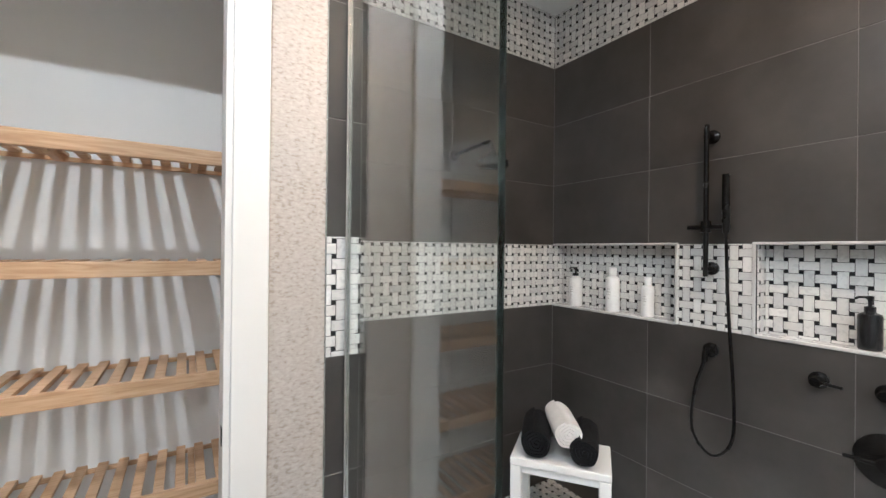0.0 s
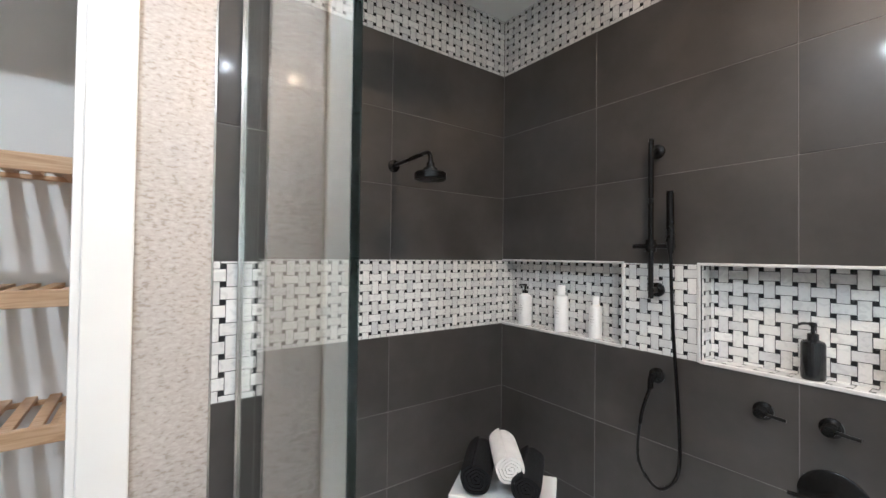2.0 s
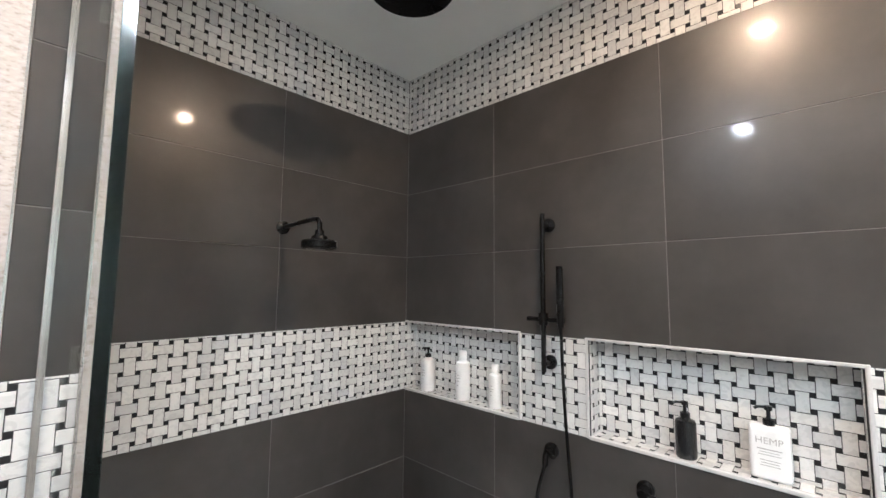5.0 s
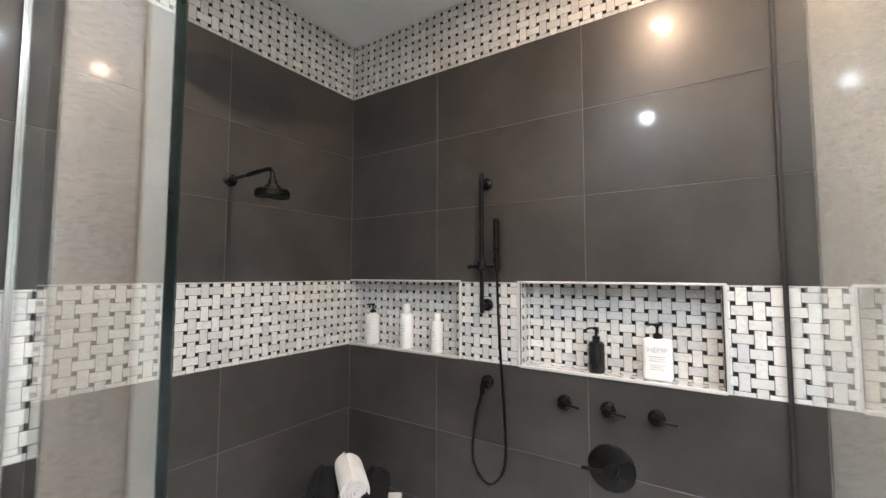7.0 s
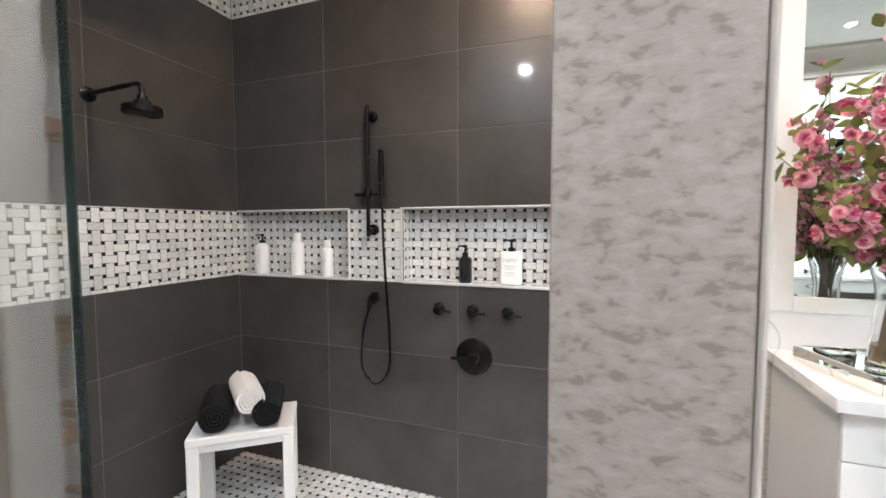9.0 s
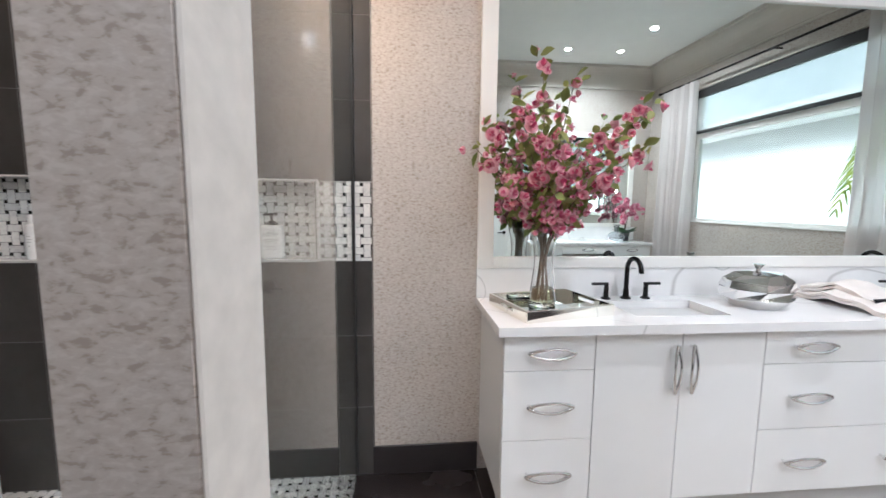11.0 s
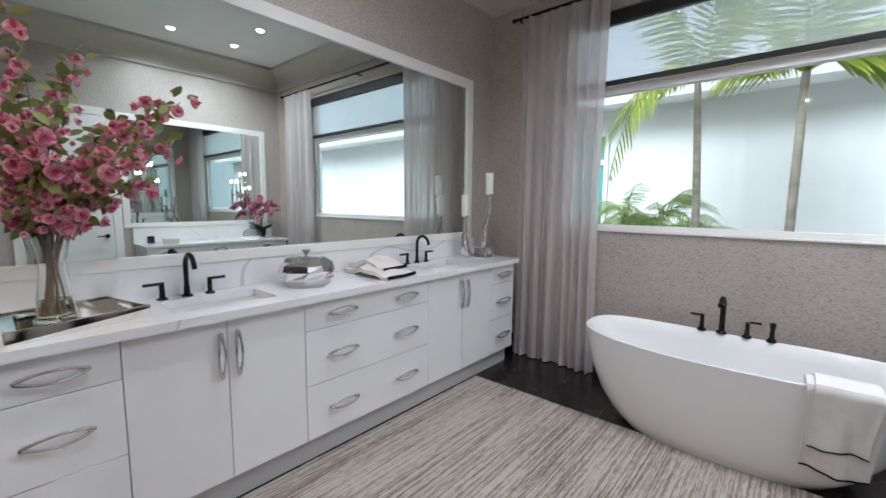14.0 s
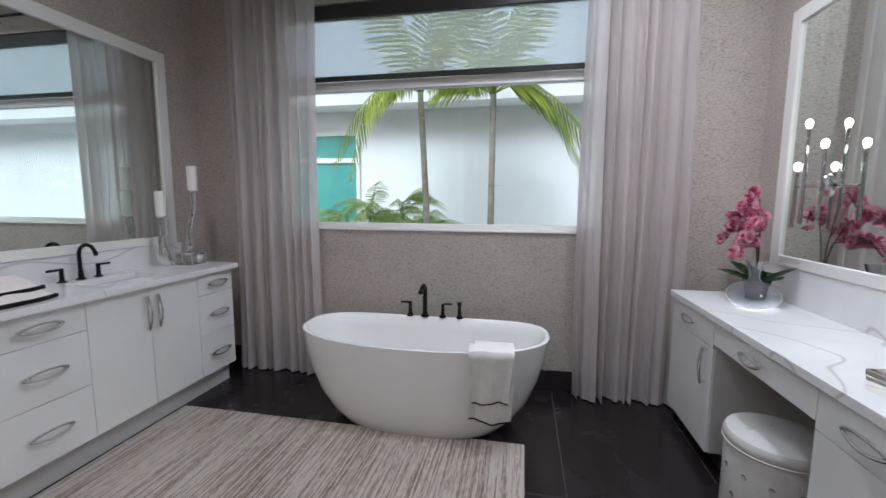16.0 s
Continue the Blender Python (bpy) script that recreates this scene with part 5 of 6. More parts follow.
for x, y, z in ((0.085, 0.09, 0.345), (-0.065, -0.05, 0.53)):
    part("cup", lathe([(0, 0), (0.012, 0), (0.03, 0.012), (0.033, 0.02), (0, 0.02)], 20, m=Matrix.Translation((x, y, z))), CHROME, ch)
    cd = thing("candle", "white pillar candle standing in a metal candle holder", "candle", (BASE_AT[0] + x, BASE_AT[1] + y, BASE_AT[2] + z + 0.0205), group="candles")
    part("wax", lathe([(0, 0), (0.032, 0), (0.0325, 0.004), (0.0325, 0.17), (0.030, 0.176), (0.012, 0.173), (0, 0.172)], 28), WAX, cd)
    part("wick", rod((0, 0, 0.171), (0.001, 0.001, 0.183), 0.0012, 6), TWIG, cd)

# ---- things on and at the makeup desk ----
ZD = DTOP + 0.0005
fl = thing("vase", "squat clear glass vase with a flared neck on the makeup desk", "vase", (-1.965, -3.66, ZD))
prof = [(0, 0), (0.06, 0), (0.095, 0.012), (0.118, 0.035), (0.128, 0.065), (0.122, 0.095), (0.098, 0.122), (0.06, 0.14), (0.034, 0.152), (0.028, 0.17), (0.03, 0.20), (0.04, 0.235), (0.048, 0.255)]
part("glass", lathe(prof + [(r - 0.008, z + (0.006 if z < 0.06 else 0)) for r, z in prof[:1:-1]] + [(0.05, 0.008), (0, 0.008)], 40), TINTED, fl).visible_shadow = False
pot = thing("orchid_pot", "black pot with a pink orchid on the makeup desk", "plant", (-2.08, -3.86, ZD))
part("pot", lathe([(0, 0), (0.055, 0), (0.068, 0.11), (0.07, 0.125), (0.062, 0.125), (0.06, 0.105), (0, 0.1)], 28), BLACK_PLASTIC, pot)
ORL = leaf_mesh(0.19, 0.05, 0.5)
ORL.materials.append(DARK_LEAF)
for k in range(9):
    a = 2 * math.pi * k / 9 + 0.3
    out = Vector((math.cos(a), math.sin(a), 0))
    ob = new("leaf", ORL)
    ob.parent = pot
    ob.matrix_local = Matrix.LocRotScale(Vector((0.02 * out.x, 0.02 * out.y, 0.115)), Euler((0, radians(-30 - 15 * (k % 2)), a)), (0.95, 1.1, 1))
    if pot.matrix_world.translation.x + 0.18 * out.x < WEST + 0.03 or pot.matrix_world.translation.y + 0.18 * out.y < SOUTH + 0.02:
        ob.scale = (0.55, 1.0, 1.0)
ORB = [petal_blossom(5, 0.040, 0.022, 7), petal_blossom(5, 0.034, 0.02, 9)]
for me in ORB:
    me.materials.append(ORCHID)
    me.materials.append(HEART)
for tip, bend in (((0.06, 0.04, 0.62), 0.10), ((0.10, 0.16, 0.52), 0.12), ((0.02, -0.16, 0.54), 0.1), ((0.12, 0.10, 0.38), 0.1), ((0.10, -0.05, 0.44), 0.1)):
    pts = spline([(0, 0, 0.11), (tip[0] * 0.2, tip[1] * 0.2, 0.33), (tip[0] * 0.6, tip[1] * 0.6, tip[2] * 0.93), tip, (tip[0] * 1.3 + 0.02, tip[1] * 1.5, tip[2] - 0.09)], 7)
    br = part("stem", tube(pts, 0.003, 6), TWIG, pot)
    for i in range(12, len(pts), 1):
        out = Vector((rnd.uniform(0.1, 1), rnd.uniform(-0.7, 0.9), rnd.uniform(-0.4, 0.5))).normalized()
        stick(br, rnd.choice(ORB), "blossom", pot.matrix_world @ (pts[i] + out * 0.025), out, rnd.uniform(0, 6), rnd.uniform(0.8, 1.1))

bx = thing("mirrored_box", "small mirrored jewellery box on the makeup desk", "box", (-1.86, -2.56, ZD), 6)
part("body", box(-0.07, 0.07, -0.09, 0.09, 0.0, 0.045, 0.002), MIRRORED, bx)
part("lid", box(-0.072, 0.072, -0.092, 0.092, 0.0455, 0.065, 0.002), MIRRORED, bx)
cupt = thing("cup", "small black cup on the makeup desk", "cup", (-2.07, -2.40, ZD))
part("body", lathe([(0, 0), (0.038, 0), (0.042, 0.01), (0.042, 0.09), (0.038, 0.09), (0.037, 0.012), (0, 0.01)], 24), BLACK_PLASTIC, cupt)
jar = thing("jar", "small white jar on a white dish on the makeup desk", "jar", (-2.04, -2.55, ZD))
part("dish", lathe([(0, 0), (0.06, 0), (0.075, 0.01), (0.073, 0.012), (0, 0.006)], 28), PORCELAIN, jar)
part("body", lathe([(0, 0.0065), (0.026, 0.0065), (0.028, 0.012), (0.028, 0.048), (0, 0.048)], 22), PORCELAIN, jar)
part("lid", lathe([(0, 0.0485), (0.029, 0.0485), (0.029, 0.062), (0, 0.064)], 22), PORCELAIN, jar)


def sconce(y, z):
    """Three glass rods of different height on a bar, each with a candle bulb, fixed through the mirror."""
    s = thing("wall_sconce", "polished three-rod wall sconce with lit candle bulbs on the mirror", "wall sconce", (WEST + 0.0125, y, z + 0.015), group="mirror sconces")
    part("plate", lathe([(0, 0), (0.058, 0), (0.058, 0.008), (0.04, 0.02), (0, 0.022)], 28, m=pose(0, 0, 0, 0, 90, 0)), CHROME, s)
    part("bar", rod((0.075, -0.10, 0.0), (0.075, 0.10, 0.0), 0.008), CHROME, s)
    part("arm", rod((0.02, 0, 0), (0.075, 0, 0), 0.009), CHROME, s)
    for dy, top, low in ((-0.03, 0.285, -0.20), (0.10, 0.17, -0.17), (-0.09, 0.075, -0.22)):
        r = part("rod", rod((0.085, dy, low), (0.085, dy, top), 0.0105), CHROME, s)
        part("bulb", lathe([(0, 0), (0.008, 0.002), (0.0135, 0.017), (0.015, 0.028), (0.011, 0.040), (0, 0.048)], 20, m=Matrix.Translation((0.085, dy, top + 0.004))), BULB_GLOW, r, "glowing candle bulb")


sconce(-3.64, 1.49)
sconce(-2.45, 1.55)

ott = thing("vanity_stool", "round tufted pearl leather stool under the makeup desk", "stool", (-1.80, -3.05, 0))
part("body", lathe([(0, 0.012), (0.175, 0.012), (0.18, 0.02), (0.182, 0.40), (0.178, 0.41), (0, 0.41)], 48), LEATHER, ott)
part("cushion", lathe([(0, 0.411), (0.183, 0.411), (0.189, 0.42), (0.189, 0.445), (0.18, 0.462), (0.13, 0.472), (0, 0.477)], 48), LEATHER, ott)
part("piping", tube([(0.188 * math.cos(2 * math.pi * i / 48), 0.188 * math.sin(2 * math.pi * i / 48), 0.415) for i in range(48)], 0.004, 8, closed=True), LEATHER, ott)
BUTTON = to_mesh("button", lathe([(0, 0.006), (0.008, 0.004), (0.011, 0), (0, -0.002)], 12), CRYSTAL)
for row in range(3):
    for k in range(12):
        a = 2 * math.pi * (k + 0.5 * (row % 2)) / 12
        ob = new("button", BUTTON)
        ob.parent = ott
        ob.matrix_local = Matrix.Translation((0.1825 * math.cos(a), 0.1825 * math.sin(a), 0.10 + 0.105 * row)) @ Euler((0, radians(90), a)).to_matrix().to_4x4()
part("foot_ring", lathe([(0.15, 0), (0.172, 0), (0.172, 0.012), (0.15, 0.012)], 40), BLACK_METAL, ott)

d2 = thing("door_2", "white painted door with a black lever beside the makeup desk", "door", kind="structure")
part("leaf", box(WEST + 0.001, WEST + 0.02, -2.06, -1.26, 0.005, 2.42, 0.003), WHITE_PAINT, d2)
for y0, y1 in ((-2.15, -2.062), (-1.258, -1.17)):
    part("casing", box(WEST + 0.0005, WEST + 0.024, y0, y1, 0.0, 2.52, 0.004), WHITE_PAINT, d2)
part("casing", box(WEST + 0.0005, WEST + 0.024, -2.15, -1.17, 2.424, 2.52, 0.004), WHITE_PAINT, d2)
hd = part("door_handle", lathe([(0, 0), (0.026, 0), (0.026, 0.008), (0.011, 0.012), (0.011, 0.05), (0, 0.05)], 20, m=pose(WEST + 0.02, -1.99, 0.96, 0, 90, 0)), BLACK_METAL, d2, "black lever handle")
part("lever", rod((WEST + 0.066, -2.0, 0.96), (WEST + 0.066, -1.88, 0.96), 0.008), BLACK_METAL, hd)

# ---- outside the window ----
GZ = -0.20
own = bmesh.new()
ring = []
for k in range(25):
    a = radians(190 + 160 * k / 24)
    ring.append((own.verts.new((120 * math.cos(a), 120 * math.sin(a) - 5, GZ - 2)), own.verts.new((120 * math.cos(a), 120 * math.sin(a) - 5, 110))))
for (a, c), (d, e) in zip(ring, ring[1:]):
    own.faces.new((a, d, e, c))
setting("backdrop", own, OVERCAST, "pale overcast sky beyond the houses", "sky")
setting("ground", box(-400, 400, -800, SOUTH - 0.3, GZ - 0.3, GZ), BOUNCE_GROUND, "unseen ground outside the window, made pale to bounce daylight indoors", "ground")
nb = thing("house", "white stucco neighbour house with a deep eave outside the window", "house", (0, -9.3, GZ))
part("wall", box(-8.6, 12, -0.25, 0, 0, 3.65), STUCCO, nb)
part("wall", box(-8.85, -8.6, -7, 0, 0, 3.85), STUCCO, nb)
part("soffit", box(-9.3, 12.5, -0.2, 0.62, 3.42, 3.50), STUCCO, nb)
part("fascia", box(-9.3, 12.5, 0.62, 0.66, 3.40, 3.68), STUCCO, nb)
bm = bmesh.new()
vs = [bm.verts.new(c) for c in ((-9.4, 0.72, 3.66), (12.6, 0.72, 3.66), (12.6, -7, 5.8), (-9.4, -7, 5.8), (-9.4, 0.72, 3.72), (12.6, 0.72, 3.72), (12.6, -7, 5.88), (-9.4, -7, 5.88))]
for f in ((0, 1, 2, 3), (4, 5, 6, 7), (0, 1, 5, 4), (1, 2, 6, 5), (2, 3, 7, 6), (3, 0, 4, 7)):
    bm.faces.new([vs[i] for i in f])
part("roof", bm, ROOF_TILE, nb)
wn2 = thing("window_2", "teal glass window of the neighbour house", "window", (0, -9.3, 0), kind="structure")
part("pane", box(2.66, 4.4, 0.002, 0.02, 0.35, 2.19), TEAL_GLASS, wn2)
part("pane", box(2.66, 4.4, 0.002, 0.02, 2.29, 2.74), TEAL_GLASS, wn2)
for a in ((2.58, 2.66, 0.3, 2.82), (4.4, 4.48, 0.3, 2.82), (2.66, 4.4, 2.19, 2.29), (2.66, 4.4, 2.74, 2.82), (2.66, 4.4, 0.27, 0.35)):
    part("window_frame", box(a[0], a[1], 0.002, 0.06, a[2], a[3], 0.006), WHITE_PAINT, wn2)


def frond(length, droop, seed, width=0.34, n=30, blade=0.013):
    """A feather leaf: an arching rib with paired narrow leaflets that hang."""
    q = random.Random(seed)
    own = bmesh.new()
    ribs = []
    for i in range(n + 1):
        s = i / n
        ribs.append(Vector((length * (s - 0.28 * droop * s * s), 0, length * (0.42 * s - droop * s * s))))
    tube(ribs, [0.012 * (1 - 0.85 * i / n) for i in range(n + 1)], 5, own)
    for i in range(4, n):
        s = i / n
        ln = width * math.sin(math.pi * min(1, 0.12 + s * 0.86)) ** 0.7 * q.uniform(0.85, 1.1)
        d = (ribs[i + 1] - ribs[i]).normalized()
        for e in (-1, 1):
            side = (Vector((0, e, 0)) + d * 0.65 + Vector((0, 0, -0.35 - 0.25 * q.random()))).normalized()
            wv = d.cross(side).cross(side).normalized() * blade
            pts = []
            for k, wk in ((0.0, 0.5), (0.4, 1.0), (0.75, 0.7), (1.0, 0.05)):
                c = ribs[i] + side * ln * k + Vector((0, 0, -0.35 * ln * k * k))
                pts.append((own.verts.new(c - wv * wk), own.verts.new(c + wv * wk)))
            for (a, b), (c, dd) in zip(pts, pts[1:]):
                own.faces.new((a, b, dd, c))
    me = bpy.data.meshes.new("frond")
    own.to_mesh(me)
    own.free()
    me.materials.append(PALM_LEAF)
    return me


FRONDS = [frond(1.65, 1.15, 1, 0.44, 24, 0.019), frond(1.80, 1.45, 2, 0.55, 28, 0.022), frond(1.05, 0.62, 3, 0.36, 17, 0.018), frond(1.5, 0.30, 4, 0.42, 22, 0.019)]


def palm(x, y, lean, crown_z, angles, label):
    p = thing("palm_tree", label, "palm tree", (x, y, GZ), group="slender palms")
    pts = [Vector((lean * (k / 14) ** 1.5, 0, (crown_z - GZ) * k / 14)) for k in range(15)]
    bm = bmesh.new()
    fine, rad = [], []
    for i in range(85):
        f = i / 84 * 14
        k = min(13, int(f))
        fine.append(pts[k].lerp(pts[k + 1], f - k))
        rad.append(0.051 - 0.012 * i / 84 + (0.005 if i % 5 == 0 else 0))
    tube(fine, rad, 14, bm)
    part("trunk", bm, TRUNK, p)
    for k, (az, tilt, kind) in enumerate(angles):
        ob = new("frond", FRONDS[kind])
        ob.parent = p
        ob.matrix_local = Matrix.LocRotScale(pts[-1], Euler((0, radians(-tilt), radians(az))), (1, 1, 1))
    return p


UPRIGHT = [(60, 42, 3), (120, 48, 3), (185, 52, 3), (250, 45, 3), (310, 50, 3), (30, 62, 3), (160, 66, 3)]
palm(0.60, -7.0, 0.13, 2.93, UPRIGHT + [(12, 6, 0), (40, -4, 0), (165, 10, 2), (75, 12, 2), (-30, 22, 2), (250, 30, 2)], "slender palm tree with drooping fronds before the white house")
palm(-0.285, -7.0, -0.01, 2.86, [(a + 25, t, k) for a, t, k in UPRIGHT] + [(14, 8, 2), (30, 20, 2), (176, 10, 1), (196, 24, 1), (140, 30, 2), (80, 35, 2), (-60, 30, 2)], "slender palm tree with long hanging fronds before the white house")
SMALL = [frond(0.95, 0.75, 21, 0.25, 18, 0.009), frond(0.8, 1.0, 22, 0.23, 16, 0.009)]
for me in SMALL:
    me.materials.clear()
    me.materials.append(SHRUB_LEAF)
q = random.Random(5)
for x, y, h in ((1.62, -7.3, 1.48), (1.12, -7.4, 1.55), (2.1, -7.5, 1.35), (0.80, -7.9, 1.30), (2.9, -8.0, 1.1), (4.2, -8.2, 1.0)):
    sh = thing("palm_shrub", "small feathery palm shrub beside the neighbour house", "shrub", (x, y, GZ), group="palm shrubs")
    for k in range(26):
        ob = new("frond", SMALL[k % 2])
        ob.parent = sh
        ob.matrix_local = Matrix.LocRotScale(Vector((q.uniform(-0.08, 0.08), q.uniform(-0.08, 0.08), h * q.uniform(0.5, 1.0))), Euler((0, radians(-q.uniform(10, 60)), q.uniform(0, 6.28))), (1, 1, 1))
    part("stem", tube([(0, 0, 0), (0.01, 0.01, h * 0.5), (0, 0, h)], [0.04, 0.03, 0.02], 8), TRUNK, sh)


# ---- tiles and mosaic pieces ----
TG = 0.0011


def tile_mesh(name, du, dv, thick, axis, mat):
    """One flat tile centred on the origin, lying in the wall or floor whose normal is axis."""
    if axis == "x":
        own = box(-0.0, thick, -du / 2 + TG, du / 2 - TG, -dv / 2 + TG, dv / 2 - TG, 0.0012, seg=1)
    elif axis == "y":
        own = box(-du / 2 + TG, du / 2 - TG, 0.0, thick, -dv / 2 + TG, dv / 2 - TG, 0.0012, seg=1)
    else:
        own = box(-du / 2 + TG, du / 2 - TG, -dv / 2 + TG, dv / 2 - TG, -thick, 0.0, 0.0012, seg=1)
    return to_mesh(name, own, mat)


def spans(a, b, joints):
    cuts = [a] + [j for j in joints if a + 1e-4 < j < b - 1e-4] + [b]
    return list(zip(cuts, cuts[1:]))


ROWS_LOW = spans(0.0, BAND0, (0.366, 0.743))
ROWS_HIGH = spans(BAND1, 2.64, (1.883, 2.262))
cache = {}


def lay(parent, axis, fixed, u0, u1, v0, v1, mat, thick=0.0075):
    key = (axis, round(u1 - u0, 4), round(v1 - v0, 4), mat.name)
    if key not in cache:
        cache[key] = tile_mesh("tile", u1 - u0, v1 - v0, thick, axis, mat)
    ob = new("tile", cache[key])
    uc, vc = (u0 + u1) / 2, (v0 + v1) / 2
    ob.location = (fixed, uc, vc) if axis == "x" else (uc, fixed, vc) if axis == "y" else (uc, vc, fixed)
    ob.parent = parent


for v0, v1 in ROWS_LOW + ROWS_HIGH:
    for u0, u1 in spans(TILE_END, SHOWER_N, (0.451, 1.219)):
        lay(niche_wall, "x", EAST, u0, u1, v0, v1, WALL_TILE)
    for u0, u1 in spans(0.455, EAST, (1.18,)):
        lay(end_wall, "y", SHOWER_N, u0, u1, v0, v1, WALL_TILE)
    lay(pier_wall, "y", NORTH, 0.333, 0.455, v0, v1, WALL_TILE)
for x0, x1 in spans(WEST, EAST, (-1.74, -0.98, -0.22, 0.54, 1.30)):
    for y0, y1 in spans(SOUTH, NORTH, (-3.87, -3.11, -2.35, -1.59, -0.83, -0.21, 0.55)):
        if y0 > -0.25 and x0 > 0.4:
            continue
        lay(floor, "z", 0.0, x0, min(x1, 0.45) if y0 > -0.25 else x1, y0, y1, FLOOR_TILE, 0.006)

S = 0.0495
WB, LB = S * 0.70 - 0.002, S * 1.30 - 0.002
DOT = S * 0.30 - 0.001


def piece(hu, hv, t):
    """Half sizes and thickness of one chamfered stone: vertices (u, v, w) and faces."""
    c = 0.0008
    vs = [(-hu, -hv, 0), (hu, -hv, 0), (hu, hv, 0), (-hu, hv, 0), (-hu, -hv, t - c), (hu, -hv, t - c), (hu, hv, t - c), (-hu, hv, t - c),
          (-hu + c, -hv + c, t), (hu - c, -hv + c, t), (hu - c, hv - c, t), (-hu + c, hv - c, t)]
    fs = [(8, 9, 10, 11)]
    for a in (0, 4):
        for k in range(4):
            fs.append((a + k, a + (k + 1) % 4, a + 4 + (k + 1) % 4, a + 4 + k))
    return vs, fs


def mosaic(parent, frame_m, du, dv, singles=False, name="mosaic", label="white marble basketweave mosaic with black dots"):
    """Basketweave over a du by dv field; frame_m carries (u, v, w) into the room."""
    nu, nv = int(math.ceil(du / S)) + 1, int(math.ceil(dv / S)) + 1
    packs = {"stone": ([], []), "dot": ([], [])}
    share = {}
    base = 0.0
    for i in range(nu + 1):
        for j in range(nv + 1):
            for kind, cu, cv, hu, hv in (("stone", i * S, j * S, LB / 2 if (i + j) % 2 else WB / 2, WB / 2 if (i + j) % 2 else LB / 2),
                                         ("dot", (i + 0.5) * S, (j + 0.5) * S, DOT / 2, DOT / 2)):
                a0, a1 = max(cu - hu, 0.0008), min(cu + hu, du - 0.0008)
                b0, b1 = max(cv - hv, 0.0008), min(cv + hv, dv - 0.0008)
                if a1 - a0 < 0.004 or b1 - b0 < 0.004:
                    continue
                t = 0.0075 if kind == "stone" else 0.0068
                mat = MARBLE if kind == "stone" else BLACK_STONE
                if singles:
                    key = (kind, round(a1 - a0, 4), round(b1 - b0, 4))
                    if key not in share:
                        vs, fs = piece((a1 - a0) / 2, (b1 - b0) / 2, t)
                        me = bpy.data.meshes.new(kind)
                        me.from_pydata(vs, [], fs)
                        me.materials.append(mat)
                        share[key] = me
                    ob = new("mosaic_stone" if kind == "stone" else "mosaic_dot", share[key])
                    ob.matrix_world = frame_m @ Matrix.Translation(((a0 + a1) / 2, (b0 + b1) / 2, base))
                    ob.parent = parent
                else:
                    V, F = packs[kind]
                    o = len(V)
                    vs, fs = piece((a1 - a0) / 2, (b1 - b0) / 2, t)
                    V += [(u + (a0 + a1) / 2, v + (b0 + b1) / 2, w) for u, v, w in vs]
                    F += [tuple(k + o for k in f) for f in fs]
    gm = part("grout", box(0.0005, du - 0.0005, 0.0005, dv - 0.0005, 0.0, 0.0062), DARK_GROUT, parent)
    gm.matrix_world = frame_m
    if not singles:
        for kind, (V, F) in packs.items():
            me = bpy.data.meshes.new(name)
            me.from_pydata(V, [], F)
            me.materials.append(MARBLE if kind == "stone" else BLACK_STONE)
            ob = new("mosaic_stones" if kind == "stone" else "mosaic_dots", me)
            ob.matrix_world = frame_m
            ob.parent = parent
            tagged(ob, label if kind == "stone" else "small black stone dots of the mosaic", kind="stuff")


def frame_of(origin, u, v):
    u, v = Vector(u), Vector(v)
    w = u.cross(v)
    m = Matrix((u, v, w)).transposed().to_4x4()
    m.translation = origin
    return m


H = BAND1 - BAND0
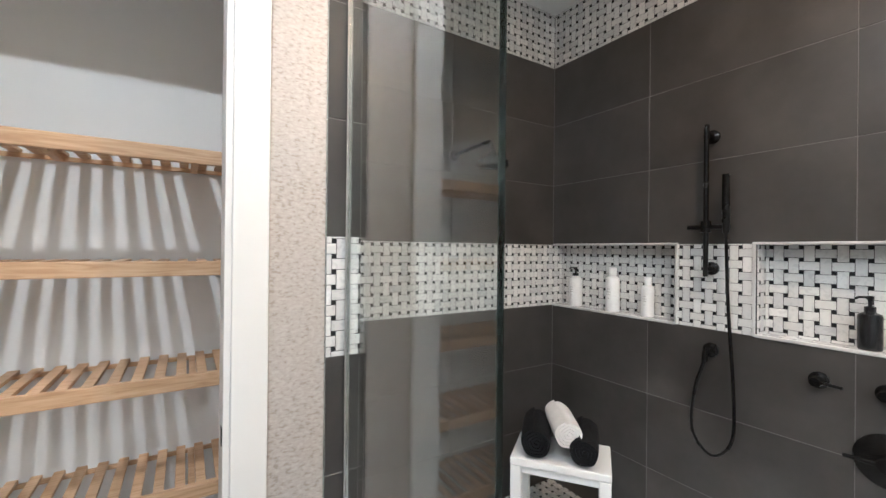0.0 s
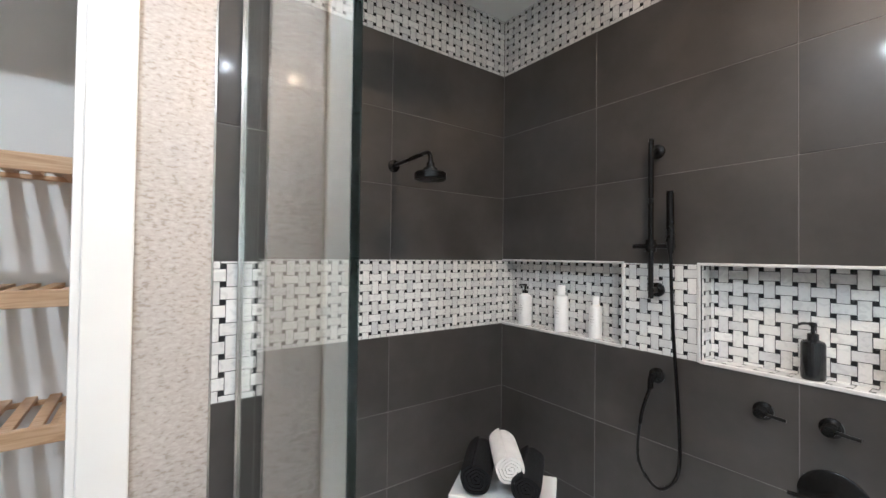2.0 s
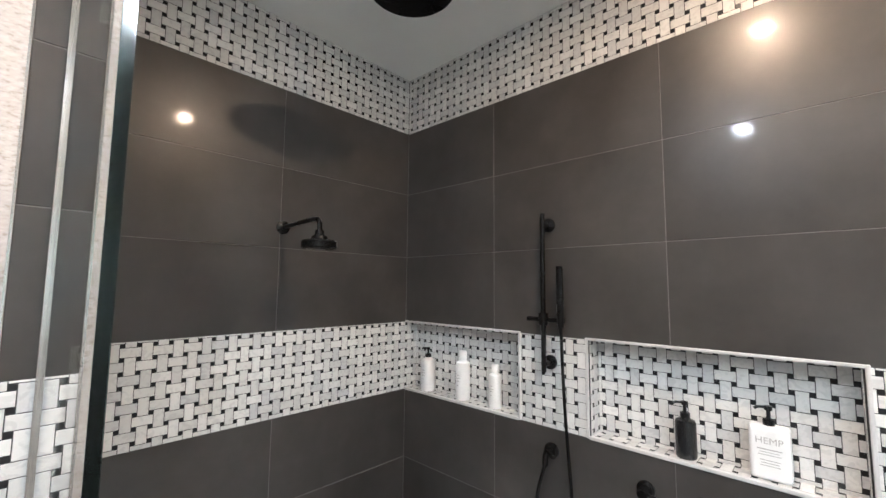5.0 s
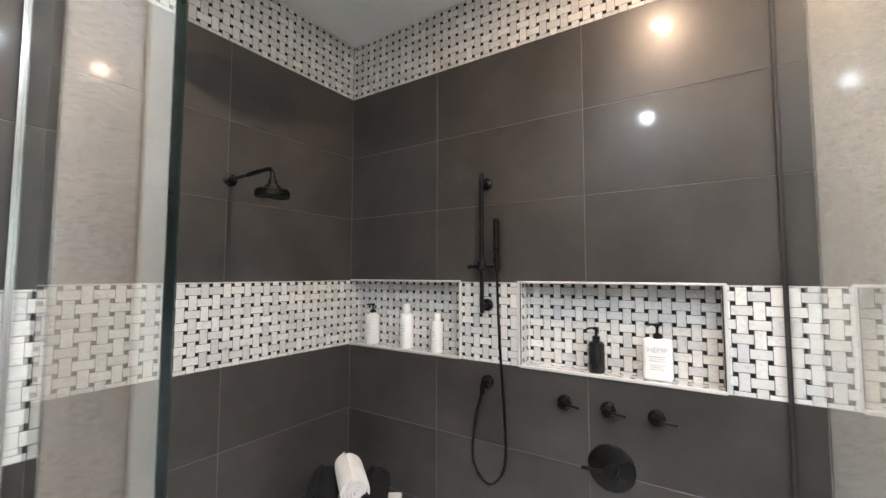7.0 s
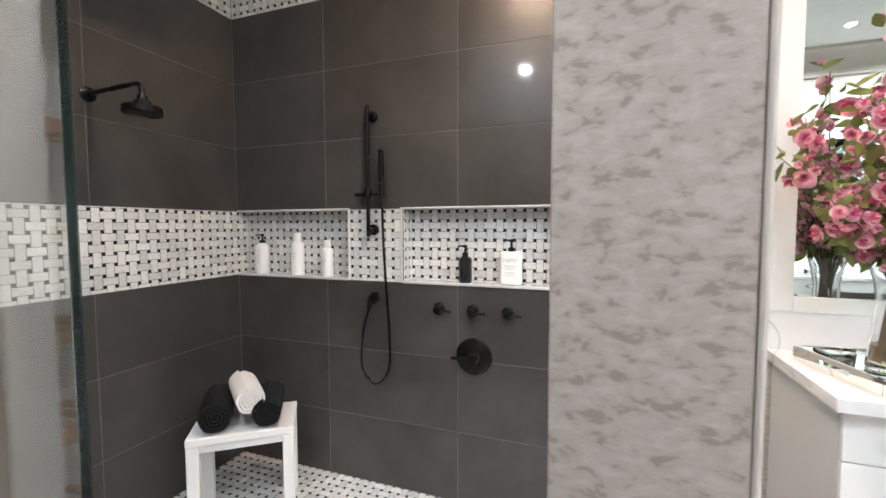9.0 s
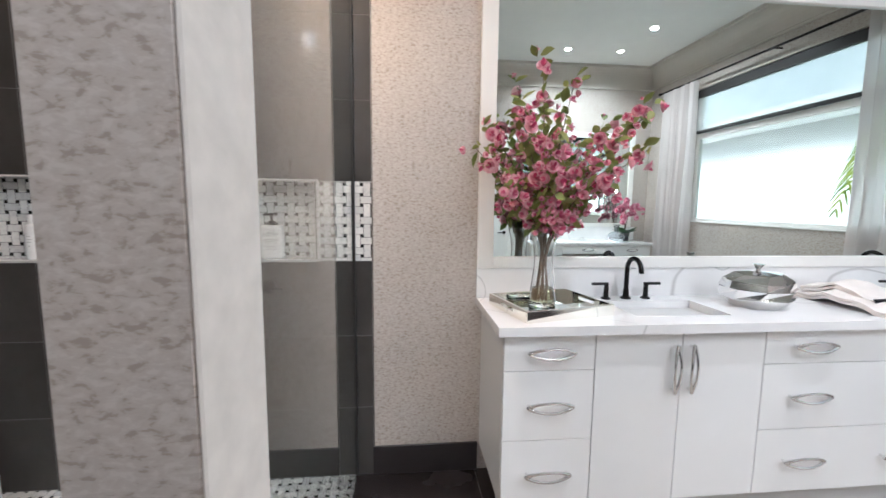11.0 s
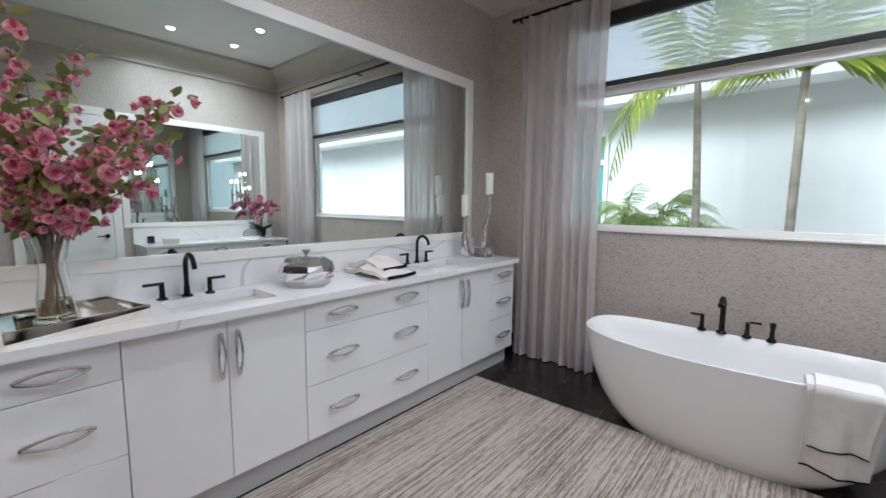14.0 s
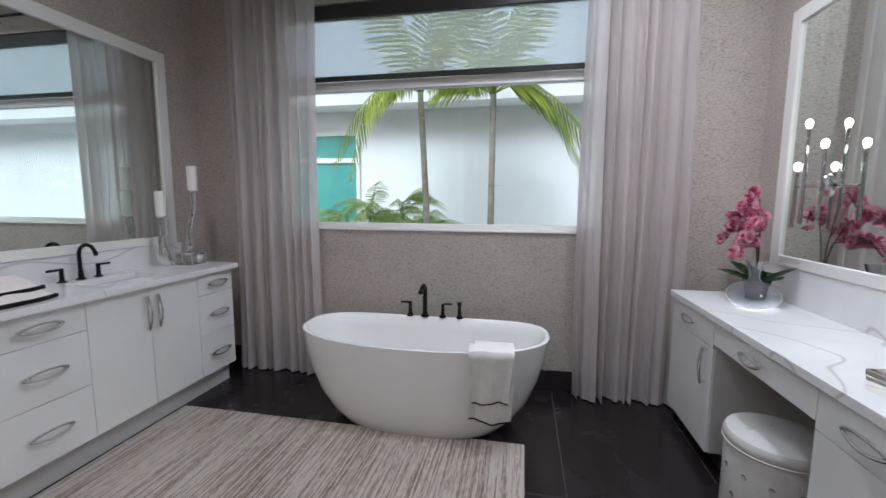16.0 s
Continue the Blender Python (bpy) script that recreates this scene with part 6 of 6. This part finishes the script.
# faces looking into the shower along -x: u runs along -y, v up
mosaic(niche_wall, frame_of((EAST + 0.0075, 1.08, BAND0), (0, -1, 0), (0, 0, 1)), 0.326, H, singles=True)
mosaic(niche_wall, frame_of((EAST + 0.0075, -0.03, BAND0), (0, -1, 0), (0, 0, 1)), 0.27, H)
mosaic(niche_wall, frame_of((EAST + NICHE_D + 0.006, SHOWER_N, BAND0), (0, -1, 0), (0, 0, 1)), SHOWER_N - 1.08, H)
mosaic(niche_wall, frame_of((EAST + NICHE_D + 0.006, 0.754, BAND0), (0, -1, 0), (0, 0, 1)), 0.784, H)
mosaic(niche_wall, frame_of((EAST + 0.0075, SHOWER_N, 2.64), (0, -1, 0), (0, 0, 1)), SHOWER_N - TILE_END, SHOWER_TOP - 2.64)
# end wall, looking along -y: u runs along +x
mosaic(end_wall, frame_of((0.455, SHOWER_N + 0.0075, BAND0), (1, 0, 0), (0, 0, 1)), EAST + NICHE_D - 0.455, H)
mosaic(end_wall, frame_of((0.455, SHOWER_N + 0.0075, 2.64), (1, 0, 0), (0, 0, 1)), EAST - 0.455, SHOWER_TOP - 2.64)
mosaic(pier_wall, frame_of((0.333, NORTH + 0.0075, BAND0), (1, 0, 0), (0, 0, 1)), 0.122, H)
mosaic(pier_wall, frame_of((0.333, NORTH + 0.0075, 2.64), (1, 0, 0), (0, 0, 1)), 0.122, SHOWER_TOP - 2.64)
# niche floors and cheeks
for a, b in NICHES:
    mosaic(niche_wall, frame_of((EAST + 0.002, b, BAND0 + 0.001), (0, -1, 0), (1, 0, 0)), b - a, NICHE_D)
    mosaic(niche_wall, frame_of((EAST + 0.002, a + 0.0005, BAND0), (0, 0, 1), (1, 0, 0)), H, NICHE_D)
mosaic(niche_wall, frame_of((EAST + 0.002, 0.7535, BAND0), (1, 0, 0), (0, 0, 1)), NICHE_D, H)
# shower floor
mosaic(floor, frame_of((SHOWER_W, -0.2, -0.0075), (1, 0, 0), (0, 1, 0)), EAST - SHOWER_W, SHOWER_N + 0.2)
# pencil trims round the niches
for a, b in NICHES:
    for y0, y1, z0, z1 in ((a, b, BAND1 - 0.004, BAND1 + 0.007), (a - 0.010, a + 0.002, BAND0, BAND1 + 0.007), (b - 0.002, b + 0.010, BAND0, BAND1 + 0.007), (a, b, BAND0 - 0.004, BAND0 + 0.009)):
        if y0 > SHOWER_N - 0.003:
            continue
        part("pencil_trim", box(EAST - 0.006, EAST + 0.010, y0, min(y1, SHOWER_N), z0, z1, 0.003), TRIM_GREY, niche_wall)
